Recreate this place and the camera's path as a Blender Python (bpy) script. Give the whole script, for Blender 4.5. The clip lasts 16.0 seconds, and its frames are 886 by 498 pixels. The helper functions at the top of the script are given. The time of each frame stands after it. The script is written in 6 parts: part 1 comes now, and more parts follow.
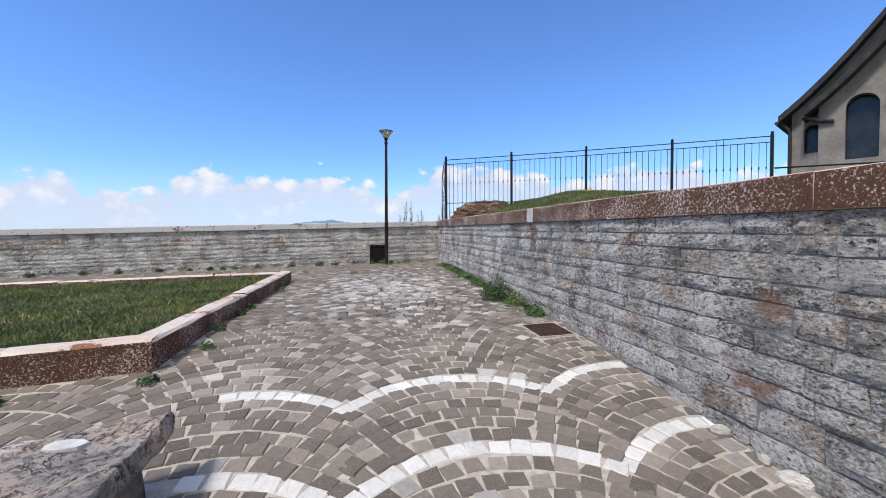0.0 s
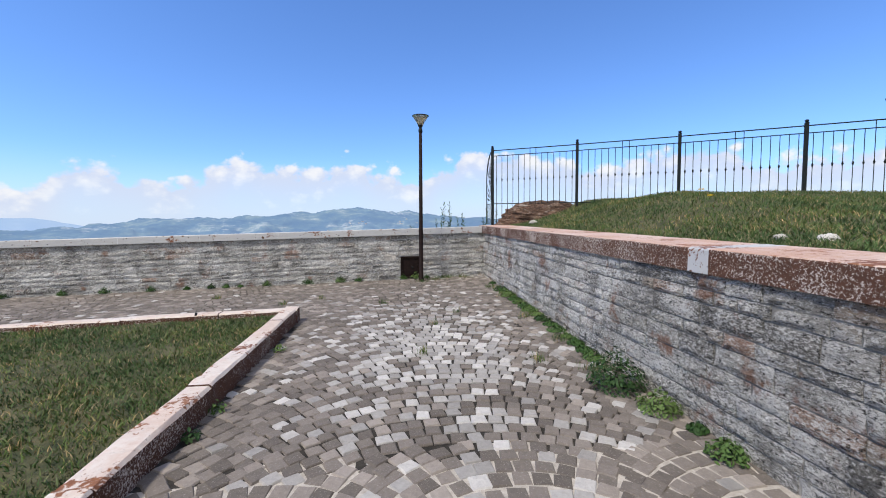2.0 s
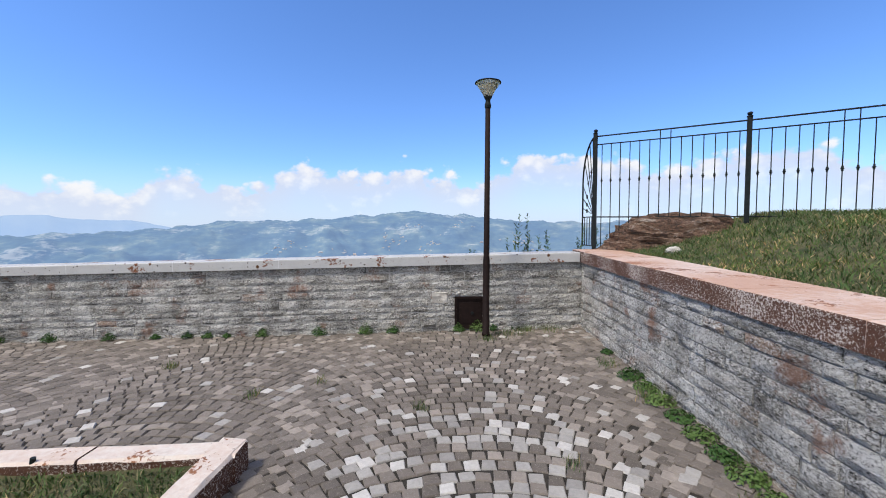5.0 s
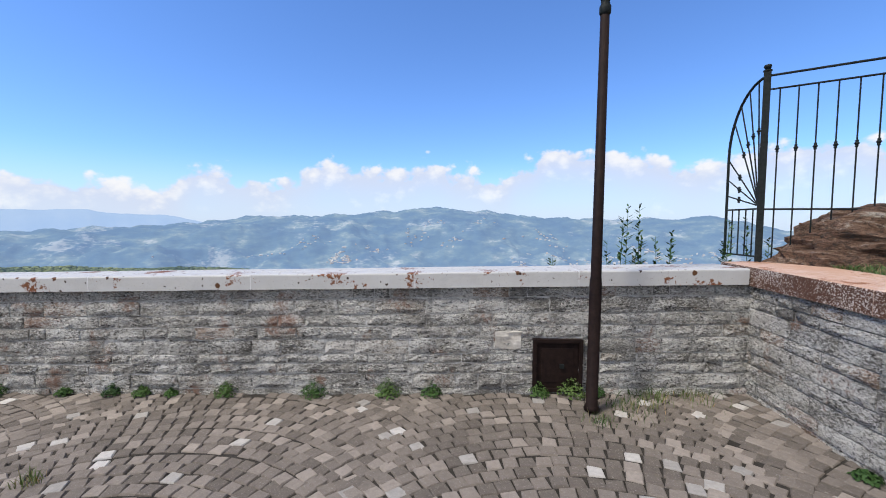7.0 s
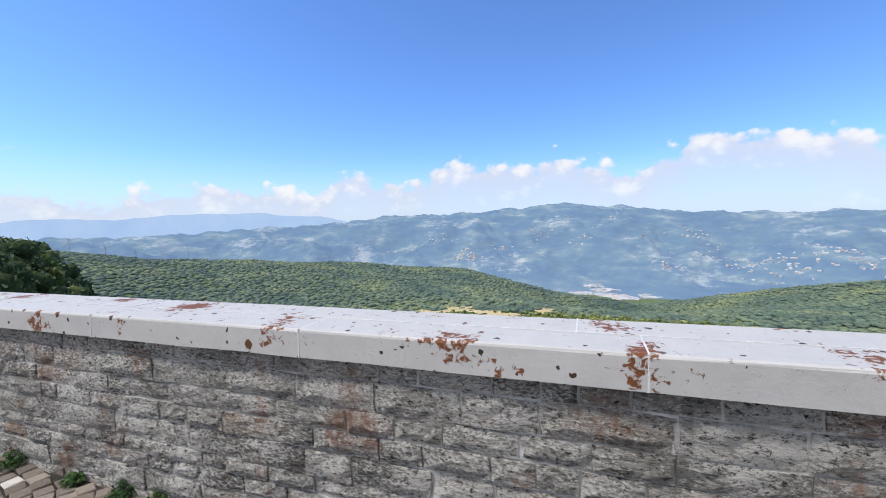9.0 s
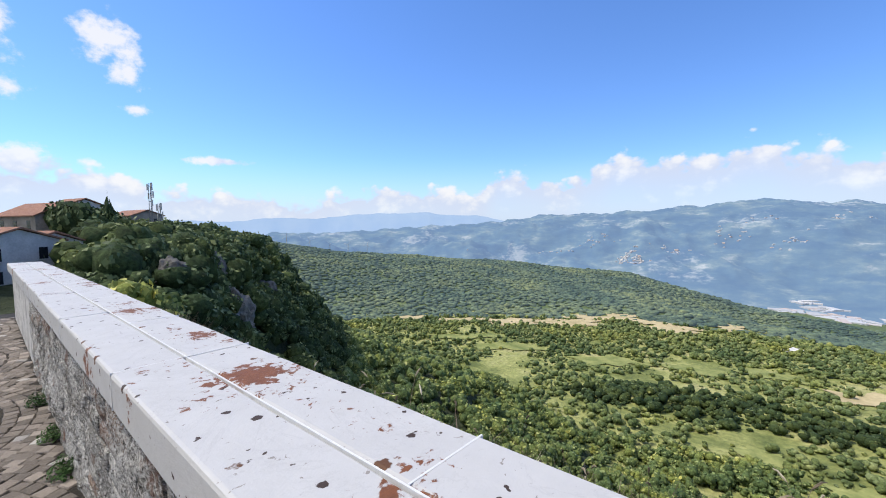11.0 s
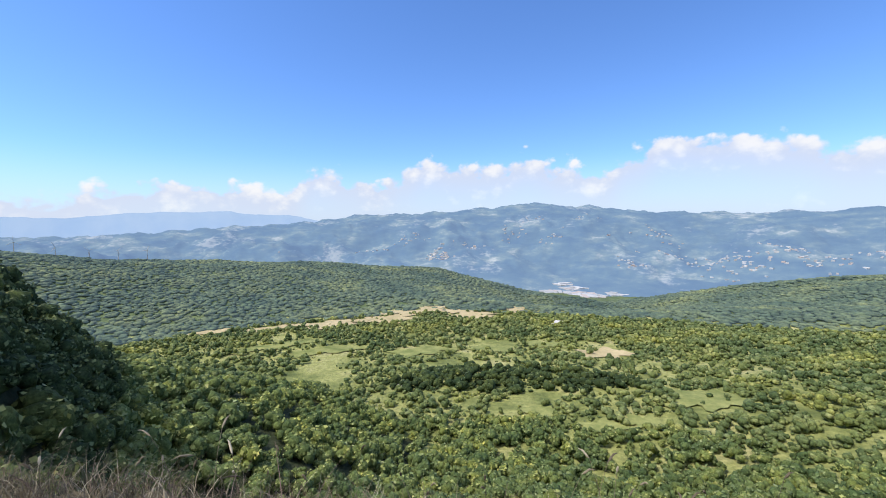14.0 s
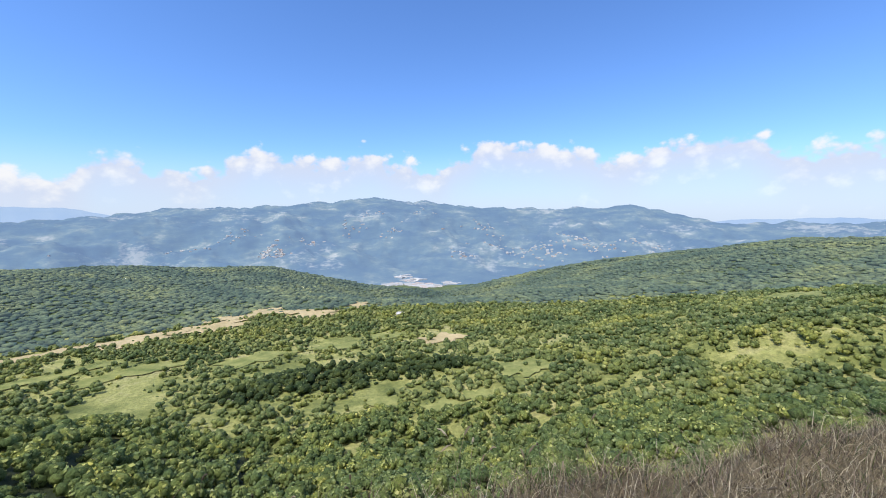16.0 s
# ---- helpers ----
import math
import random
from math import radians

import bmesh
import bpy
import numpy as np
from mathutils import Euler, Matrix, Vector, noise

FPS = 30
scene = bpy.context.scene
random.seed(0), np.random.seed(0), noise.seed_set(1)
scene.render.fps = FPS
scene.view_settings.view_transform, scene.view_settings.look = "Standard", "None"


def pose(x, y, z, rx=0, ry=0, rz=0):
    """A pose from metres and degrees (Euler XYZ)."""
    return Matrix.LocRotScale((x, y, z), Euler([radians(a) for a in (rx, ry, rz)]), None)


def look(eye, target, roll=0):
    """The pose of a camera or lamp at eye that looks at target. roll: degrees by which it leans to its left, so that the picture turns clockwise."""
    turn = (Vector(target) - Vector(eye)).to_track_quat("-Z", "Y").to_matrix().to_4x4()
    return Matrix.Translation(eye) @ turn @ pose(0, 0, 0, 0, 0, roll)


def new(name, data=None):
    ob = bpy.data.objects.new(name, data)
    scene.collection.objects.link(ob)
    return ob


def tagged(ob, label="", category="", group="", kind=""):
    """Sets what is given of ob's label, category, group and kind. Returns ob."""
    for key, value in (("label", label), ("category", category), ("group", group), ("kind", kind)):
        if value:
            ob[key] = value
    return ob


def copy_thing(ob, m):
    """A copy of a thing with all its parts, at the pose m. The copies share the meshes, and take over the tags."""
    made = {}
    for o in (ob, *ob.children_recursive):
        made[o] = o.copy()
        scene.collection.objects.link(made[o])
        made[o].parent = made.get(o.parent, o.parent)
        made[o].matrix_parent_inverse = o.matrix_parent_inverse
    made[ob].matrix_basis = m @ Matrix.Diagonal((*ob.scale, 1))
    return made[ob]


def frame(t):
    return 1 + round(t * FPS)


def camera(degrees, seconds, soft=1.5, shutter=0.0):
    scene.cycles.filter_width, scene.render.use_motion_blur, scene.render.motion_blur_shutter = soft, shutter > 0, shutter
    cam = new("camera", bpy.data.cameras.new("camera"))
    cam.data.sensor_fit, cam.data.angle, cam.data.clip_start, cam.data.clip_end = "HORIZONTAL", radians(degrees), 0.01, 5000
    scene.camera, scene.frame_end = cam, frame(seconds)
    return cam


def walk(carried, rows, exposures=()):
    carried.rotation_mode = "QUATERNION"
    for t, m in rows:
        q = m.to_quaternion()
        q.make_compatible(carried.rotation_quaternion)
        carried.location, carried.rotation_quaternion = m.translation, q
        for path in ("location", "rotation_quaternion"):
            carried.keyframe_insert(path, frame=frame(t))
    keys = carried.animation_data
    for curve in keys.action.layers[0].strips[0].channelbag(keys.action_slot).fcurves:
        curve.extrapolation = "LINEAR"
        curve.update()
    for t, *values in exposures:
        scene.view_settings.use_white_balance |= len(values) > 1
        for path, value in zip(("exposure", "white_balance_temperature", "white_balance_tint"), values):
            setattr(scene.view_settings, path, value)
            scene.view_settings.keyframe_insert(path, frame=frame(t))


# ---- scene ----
cam = camera(95.2, 16.0, 1.0)
PATH = [
    (0, (0.192, 0.11, 0.667), (0.623, 2.062, 0.605), -0.4),
    (0.5, (0.192, 0.675, 0.815), (0.536, 2.644, 0.753), -0.6),
    (1, (0.17, 1.243, 0.957), (0.474, 3.219, 0.877), -0.8),
    (1.5, (0.204, 1.796, 1.097), (0.499, 3.772, 0.995), -0.7),
    (2, (0.171, 2.348, 1.196), (0.478, 4.321, 1.071), -0.5),
    (2.5, (0.225, 2.862, 1.257), (0.563, 4.829, 1.135), -0.5),
    (3, (0.301, 3.316, 1.36), (0.643, 5.283, 1.24), -0.3),
    (3.5, (0.401, 3.835, 1.452), (0.711, 5.808, 1.342), -0.4),
    (4, (0.502, 4.375, 1.535), (0.733, 6.359, 1.433), -0.3),
    (4.2, (0.48, 4.594, 1.527), (0.666, 6.582, 1.425), -0.3),
    (6.3, (0.095, 7.215, 1.518), (0.03, 9.21, 1.401), 0.2),
    (6.5, (0.048, 7.44, 1.527), (-0.015, 9.436, 1.407), 0.3),
    (7, (-0.084, 8.038, 1.529), (-0.156, 10.032, 1.403), 0.2),
    (7.5, (-0.14, 8.621, 1.573), (-0.273, 10.612, 1.446), 0.0),
    (8, (-0.32, 9.159, 1.567), (-0.575, 11.139, 1.444), -0.4),
    (8.5, (-0.474, 9.713, 1.548), (-0.912, 11.66, 1.421), -0.6),
    (9, (-0.707, 10.192, 1.561), (-1.379, 12.071, 1.425), -0.7),
    (9.5, (-0.987, 10.636, 1.58), (-1.898, 12.41, 1.437), -0.6),
    (10, (-1.245, 11.045, 1.581), (-2.379, 12.685, 1.433), -0.7),
    (10.2, (-1.391, 11.16, 1.553), (-2.595, 12.751, 1.405), -0.6),
    (12.3, (-1.817, 11.81, 1.645), (-3.17, 13.278, 1.516), -0.4),
    (12.5, (-1.83, 11.81, 1.655), (-3.129, 13.325, 1.526), -0.2),
    (13, (-1.88, 11.81, 1.672), (-2.961, 13.488, 1.543), -0.2),
    (13.5, (-1.94, 11.81, 1.685), (-2.75, 13.634, 1.551), -0.3),
    (14, (-2.0, 11.812, 1.69), (-2.541, 13.732, 1.549), -0.5),
    (14.5, (-2.05, 11.814, 1.69), (-2.369, 13.783, 1.543), -0.4),
    (15, (-2.09, 11.816, 1.688), (-2.232, 13.805, 1.531), -0.6),
    (15.5, (-2.12, 11.817, 1.685), (-2.097, 13.81, 1.518), -0.6),
    (16, (-2.15, 11.818, 1.68), (-1.923, 13.798, 1.507), -0.4),
]
walk(cam, [(t, look(eye, target, roll)) for t, eye, target, roll in PATH])

# world: clear summer sky, a bank of cumulus low over the horizon
SUN_EL, SUN_AZ = radians(57), radians(236)      # azimuth clockwise from +y
world = bpy.data.worlds.new("sky")
scene.world = world
world.use_nodes = True
wt = world.node_tree
wt.nodes.clear()


def wnode(kind, **inputs):
    n = wt.nodes.new(kind)
    for k, v in inputs.items():
        n.inputs[int(k[1:])].default_value = v
    return n


def wmath(op, a, b=None, clamp=False):
    n = wt.nodes.new("ShaderNodeMath")
    n.operation, n.use_clamp = op, clamp
    for i, v in enumerate((a, b)):
        if v is None:
            continue
        if isinstance(v, (int, float)):
            n.inputs[i].default_value = v
        else:
            wt.links.new(v, n.inputs[i])
    return n.outputs[0]


def wrange(v, a, b, c=0.0, d=1.0):
    n = wt.nodes.new("ShaderNodeMapRange")
    n.interpolation_type = "SMOOTHSTEP"
    wt.links.new(v, n.inputs[0])
    for i, q in enumerate((a, b, c, d)):
        n.inputs[i + 1].default_value = q
    return n.outputs[0]


def wnoise(vec, scale, detail, rough=0.55):
    n = wnode("ShaderNodeTexNoise")
    wt.links.new(vec, n.inputs["Vector"])
    n.inputs["Scale"].default_value, n.inputs["Detail"].default_value, n.inputs["Roughness"].default_value = scale, detail, rough
    return n.outputs[0]


def wmix(fac, a, b):
    n = wt.nodes.new("ShaderNodeMix")
    n.data_type = "RGBA"
    if isinstance(fac, float):
        n.inputs[0].default_value = fac
    else:
        wt.links.new(fac, n.inputs[0])
    for i, v in ((6, a), (7, b)):
        if isinstance(v, tuple):
            n.inputs[i].default_value = v
        else:
            wt.links.new(v, n.inputs[i])
    return n.outputs[2]


def wvec(op, a, b=None):
    n = wt.nodes.new("ShaderNodeVectorMath")
    n.operation = op
    wt.links.new(a, n.inputs[0])
    if isinstance(b, tuple):
        n.inputs[1].default_value = b
    elif b is not None:
        wt.links.new(b, n.inputs[1])
    return n


sky = wt.nodes.new("ShaderNodeTexSky")
sky.sky_type, sky.sun_disc = "NISHITA", False
sky.sun_elevation, sky.sun_rotation = SUN_EL, SUN_AZ
sky.altitude, sky.air_density, sky.dust_density, sky.ozone_density = 1000, 1.15, 0.35, 3.0
way = wt.nodes.new("ShaderNodeTexCoord").outputs["Generated"]
sep = wnode("ShaderNodeSeparateXYZ")
wt.links.new(way, sep.inputs[0])
elev = wmath("ARCSINE", sep.outputs[2])
flat = wvec("NORMALIZE", wvec("MULTIPLY", way, (1, 1, 0)).outputs[0]).outputs[0]
az = wmath("MULTIPLY", wmath("ARCTAN2", wmath("MULTIPLY", sep.outputs[0], -1.0), sep.outputs[1]), 180.0 / math.pi)
elev_deg = wmath("MULTIPLY", elev, 180.0 / math.pi)
# height of the cumulus tops round the horizon: azimuth to the left of +y, elevation
HEAPS = ((-75, 8.5), (-60, 9.0), (-48, 8.0), (-42, 10.5), (-36, 10.2), (-30, 8.5), (-24, 10.0), (-19, 10.9), (-13, 11.4), (-9, 9.8), (-6, 7.8), (-1, 8.6), (4, 9.9), (8, 9.2), (13, 9.2), (18, 9.7), (21, 8.6), (25, 6.9), (29, 7.8), (33, 8.4), (37, 5.4), (44, 6.2), (52, 6.4), (60, 4.6), (66, 5.2), (74, 5.6), (84, 7.5), (100, 8.0))
curve = wt.nodes.new("ShaderNodeValToRGB")
curve.color_ramp.interpolation = "EASE"
stops = curve.color_ramp.elements
while len(stops) < len(HEAPS):
    stops.new(0.5)
for stop, (a_, e_) in zip(stops, HEAPS):
    stop.position, stop.color = (a_ + 75) / 175.0, (e_ / 20, e_ / 20, e_ / 20, 1)
wt.links.new(wmath("DIVIDE", wmath("ADD", az, 75.0), 175.0), curve.inputs[0])
tops = wmath("MULTIPLY", curve.outputs[0], radians(20))
lumps = wnoise(wvec("MULTIPLY", way, (1, 1, 1.5)).outputs[0], 15.0, 7.0, 0.58)
billow = wt.nodes.new("ShaderNodeTexVoronoi")
billow.feature = "SMOOTH_F1"
wt.links.new(wvec("MULTIPLY", way, (1, 1, 1.25)).outputs[0], billow.inputs["Vector"])
billow.inputs["Scale"].default_value, billow.inputs["Detail"].default_value, billow.inputs["Smoothness"].default_value = 17.0, 3.0, 0.25
heap = wmath("SUBTRACT", 0.46, billow.outputs["Distance"])
edge = wmath("ADD", wmath("ADD", wmath("SUBTRACT", tops, elev), wmath("MULTIPLY", wmath("SUBTRACT", lumps, 0.5), 0.07)), wmath("MULTIPLY", heap, 0.05))
bank = wmath("MULTIPLY", wrange(edge, 0.0, 0.022), wrange(wmath("SUBTRACT", elev, tops), -0.15, -0.03, 0.40, 0.95))
# loose clouds: azimuth, elevation, half width and half height in degrees
puff = wnoise(wvec("MULTIPLY", way, (1, 1, 1.3)).outputs[0], 11.0, 8.0, 0.62)
puffs = None
for a_, e_, w_, h_ in ((81.0, 19.5, 3.0, 2.6), (78.2, 16.2, 2.0, 2.6), (89.0, 17.0, 3.0, 3.2), (87.5, 13.0, 2.2, 1.8), (70.0, 7.6, 4.6, 0.55), (87.0, 6.2, 4.5, 1.6), (78.0, 12.6, 2.6, 0.9)):
    u_ = wmath("DIVIDE", wmath("SUBTRACT", az, a_), w_)
    v_ = wmath("DIVIDE", wmath("SUBTRACT", elev_deg, e_), h_)
    q_ = wmath("SQRT", wmath("ADD", wmath("MULTIPLY", u_, u_), wmath("MULTIPLY", v_, v_)))
    one = wrange(wmath("ADD", wmath("SUBTRACT", 0.95, q_), wmath("MULTIPLY", wmath("SUBTRACT", puff, 0.5), 4.2)), 0.0, 0.7)
    puffs = one if puffs is None else wmath("MAXIMUM", puffs, one)
puffs = wmath("MULTIPLY", puffs, 0.9)
# broken white cloud overhead, thick enough to veil the sun
veil = wmath("MULTIPLY", wrange(wnoise(way, 2.6, 6.0, 0.55), 0.34, 0.56), wrange(wmath("ADD", elev, wmath("MULTIPLY", wmath("SUBTRACT", -0.08, sep.outputs[1]), 1.2)), 0.62, 0.86))
cover = wmath("MAXIMUM", wmath("MAXIMUM", bank, puffs), wmath("MULTIPLY", veil, 0.95))
body = wmix(wrange(wmath("ADD", wmath("ADD", lumps, wmath("MULTIPLY", heap, 0.5)), wmath("MULTIPLY", wmath("SUBTRACT", elev, tops), 2.6)), 0.05, 0.48), (0.68, 0.74, 0.90, 1), (0.95, 0.945, 0.96, 1))
blue = wvec("MULTIPLY", sky.outputs[0], (0.110, 0.149, 0.213)).outputs[0]
hazy = wmix(wrange(elev, 0.16, -0.02, 0.0, 0.75), blue, (0.62, 0.77, 1.0, 1))
bg = wnode("ShaderNodeBackground")
wt.links.new(wmix(cover, hazy, body), bg.inputs[0])
bg.inputs[1].default_value = 1.0
wout = wt.nodes.new("ShaderNodeOutputWorld")
wt.links.new(bg.outputs[0], wout.inputs[0])

sun = new("sun", bpy.data.lights.new("sun", "SUN"))
sun.data.energy, sun.data.angle, sun.data.color = 3.7, radians(9), (1.0, 0.945, 0.86)
toward = Vector((math.sin(SUN_AZ) * math.cos(SUN_EL), math.cos(SUN_AZ) * math.cos(SUN_EL), math.sin(SUN_EL)))
sun.matrix_world = look(toward * 60, (0, 0, 0))

# ---- materials ----
class Tree:
    """A small writer of node materials."""

    def __init__(self, name, rough=0.9, metal=0.0):
        self.mat = bpy.data.materials.new(name)
        self.mat.use_nodes = True
        self.t = self.mat.node_tree
        self.bsdf = self.t.nodes["Principled BSDF"]
        self.bsdf.inputs["Roughness"].default_value = rough
        self.bsdf.inputs["Metallic"].default_value = metal
        self.bsdf.inputs["Specular IOR Level"].default_value = 0.3
        self.geo = self.t.nodes.new("ShaderNodeNewGeometry")
        self.pos = self.geo.outputs["Position"]

    def link(self, v, socket):
        if isinstance(v, (int, float)):
            socket.default_value = v
        elif isinstance(v, tuple):
            socket.default_value = v if len(v) == 4 or socket.type == "VECTOR" else (*v, 1)
        else:
            self.t.links.new(v, socket)

    def scaled(self, s):
        n = self.t.nodes.new("ShaderNodeVectorMath")
        n.operation = "MULTIPLY"
        self.link(self.pos, n.inputs[0])
        n.inputs[1].default_value = s
        return n.outputs[0]

    def noise(self, scale, detail=5.0, rough=0.6, vec=None, warp=0.0):
        n = self.t.nodes.new("ShaderNodeTexNoise")
        self.link(vec or self.pos, n.inputs["Vector"])
        for k, v in (("Scale", scale), ("Detail", detail), ("Roughness", rough), ("Distortion", warp)):
            n.inputs[k].default_value = v
        return n.outputs[0]

    def cells(self, scale, vec=None, feature="F1"):
        n = self.t.nodes.new("ShaderNodeTexVoronoi")
        n.feature = feature
        self.link(vec or self.pos, n.inputs["Vector"])
        n.inputs["Scale"].default_value = scale
        return n.outputs["Distance"]

    def math(self, op, a, b=0.0, clamp=False):
        n = self.t.nodes.new("ShaderNodeMath")
        n.operation, n.use_clamp = op, clamp
        self.link(a, n.inputs[0])
        self.link(b, n.inputs[1])
        return n.outputs[0]

    def ramp(self, v, *stops):
        n = self.t.nodes.new("ShaderNodeValToRGB")
        e = n.color_ramp.elements
        while len(e) < len(stops):
            e.new(0.5)
        for el, (p, c) in zip(e, stops):
            el.position, el.color = p, (c, c, c, 1) if isinstance(c, (int, float)) else (*c, 1)
        self.link(v, n.inputs[0])
        return n.outputs[0]

    def mix(self, f, a, b, blend="MIX"):
        n = self.t.nodes.new("ShaderNodeMix")
        n.data_type, n.blend_type = "RGBA", blend
        self.link(f, n.inputs[0])
        self.link(a, n.inputs[6])
        self.link(b, n.inputs[7])
        return n.outputs[2]

    def piece(self):
        """A random number for each piece, be it an object or an island."""
        o = self.t.nodes.new("ShaderNodeObjectInfo").outputs["Random"]
        return self.math("FRACT", self.math("ADD", o, self.geo.outputs["Random Per Island"]))

    def axis(self, i):
        s = self.t.nodes.new("ShaderNodeSeparateXYZ")
        self.link(self.pos, s.inputs[0])
        return s.outputs[i]

    def done(self, colour, height=None, strength=0.5, distance=0.01, rough=None):
        self.link(colour, self.bsdf.inputs["Base Color"])
        if rough is not None:
            self.link(rough, self.bsdf.inputs["Roughness"])
        if height is not None:
            b = self.t.nodes.new("ShaderNodeBump")
            b.inputs["Strength"].default_value, b.inputs["Distance"].default_value = strength, distance
            self.link(height, b.inputs["Height"])
            self.t.links.new(b.outputs[0], self.bsdf.inputs["Normal"])
        return self.mat


def lichen_on(m, base, amount, scale=9.0, colour=(0.075, 0.030, 0.016)):
    """Rusty lichen in blotches over a base colour."""
    big = m.noise(scale * 0.28, 3.0, 0.5)
    small = m.noise(scale * 3.0, 5.0, 0.6, warp=0.5)
    v = m.math("ADD", m.math("MULTIPLY", big, 0.75), m.math("MULTIPLY", small, 0.55))
    mask = m.ramp(v, (amount, 0.0), (amount + 0.035, 1.0))
    tone = m.mix(m.noise(60.0, 3.0), colour, (0.27, 0.095, 0.032))
    return m.mix(mask, base, tone), mask


def spots_on(m, base, scale, size, share, colour):
    """Round lichen spots on a share of the cells."""
    n = m.t.nodes.new("ShaderNodeTexVoronoi")
    w = m.t.nodes.new("ShaderNodeVectorMath")
    w.operation = "ADD"
    m.link(m.pos, w.inputs[0])
    q = m.t.nodes.new("ShaderNodeTexNoise")
    m.link(m.pos, q.inputs["Vector"])
    q.inputs["Scale"].default_value, q.inputs["Detail"].default_value = 38.0, 3.0
    k = m.t.nodes.new("ShaderNodeVectorMath")
    k.operation = "SCALE"
    m.link(q.outputs["Color"], k.inputs[0])
    k.inputs["Scale"].default_value = 0.035
    m.link(k.outputs[0], w.inputs[1])
    m.link(w.outputs[0], n.inputs["Vector"])
    n.inputs["Scale"].default_value = scale
    sep_ = m.t.nodes.new("ShaderNodeSeparateXYZ")
    m.link(n.outputs["Color"], sep_.inputs[0])
    radius = m.math("MULTIPLY", m.ramp(sep_.outputs[0], (1.0 - share, 0.0), (1.0, 1.0)), size)
    mask = m.ramp(m.math("SUBTRACT", radius, n.outputs["Distance"]), (0.0, 0.0), (0.03, 1.0))
    return m.mix(mask, base, colour), mask


def mat_wall_stone():
    m = Tree("grey_wall_stone", 0.93)
    r = m.piece()
    base = m.ramp(r, (0.0, (0.13, 0.122, 0.108)), (0.25, (0.23, 0.216, 0.194)), (0.5, (0.33, 0.314, 0.284)), (0.68, (0.26, 0.245, 0.22)), (0.84, (0.37, 0.353, 0.322)), (0.92, (0.28, 0.235, 0.19)), (0.97, (0.28, 0.19, 0.14)), (1.0, (0.46, 0.44, 0.41)))
    leaf = m.noise(1.0, 8.0, 0.74, m.scaled((9, 9, 46)), 0.35)
    c = m.mix(0.85, base, m.ramp(leaf, (0.32, 0.14), (0.48, 0.5), (0.66, 0.86)), "OVERLAY")
    # limewash and mortar smeared over the faces
    pale = m.ramp(m.math("ADD", m.math("MULTIPLY", m.noise(3.1, 3.0, 0.5), 0.30), m.math("MULTIPLY", m.noise(1.0, 9.0, 0.80, m.scaled((38, 38, 78)), 0.5), 0.80)), (0.525, 0.0), (0.585, 0.92))
    c = m.mix(pale, c, (0.72, 0.70, 0.66))
    # shade of small crevices painted as near-black specks at random
    crevices = m.ramp(m.noise(1.0, 7.0, 0.82, m.scaled((30, 30, 54)), 0.4), (0.41, 0.97), (0.455, 0.0))
    c = m.mix(crevices, c, (0.022, 0.020, 0.018))
    dark = m.ramp(m.noise(1.7, 8.0, 0.72, warp=0.3), (0.54, 0.0), (0.68, 0.5))
    c = m.mix(dark, c, (0.075, 0.074, 0.072))
    rust = m.ramp(m.math("ADD", m.noise(2.6, 4.0, 0.6), m.math("MULTIPLY", m.noise(30.0, 5.0, 0.7), 0.35)), (0.76, 0.0), (0.86, 0.75))
    c = m.mix(rust, c, (0.24, 0.115, 0.068))
    h = m.math("ADD", m.noise(1.0, 8.0, 0.78, m.scaled((14, 14, 52)), 0.4), m.math("MULTIPLY", m.noise(75.0, 6.0, 0.75), 0.5))
    return m.done(c, h, 1.0, 0.035)


def mat_mortar(name, low, mid, high):
    m = Tree(name, 0.95)
    c = m.ramp(m.noise(14.0, 7.0, 0.7), (0.3, low), (0.5, mid), (0.68, high))
    c = m.mix(m.ramp(m.noise(2.6, 5.0, 0.6), (0.5, 0.0), (0.66, 0.6)), c, (0.16, 0.15, 0.14))
    return m.done(c, m.noise(70.0, 6.0, 0.7), 0.9, 0.015)


def mat_cobble(name, stops):
    m = Tree(name, 0.82)
    c = m.ramp(m.piece(), *stops)
    c = m.mix(0.6, c, m.ramp(m.noise(28.0, 6.0, 0.7), (0.3, 0.38), (0.7, 0.64)), "OVERLAY")
    c = m.mix(m.ramp(m.noise(90.0, 3.0), (0.58, 0.0), (0.7, 0.45)), c, (0.36, 0.33, 0.30))
    return m.done(c, m.math("ADD", m.noise(60.0, 6.0, 0.7), m.math("MULTIPLY", m.noise(16.0, 3.0), 0.8)), 0.6, 0.012)


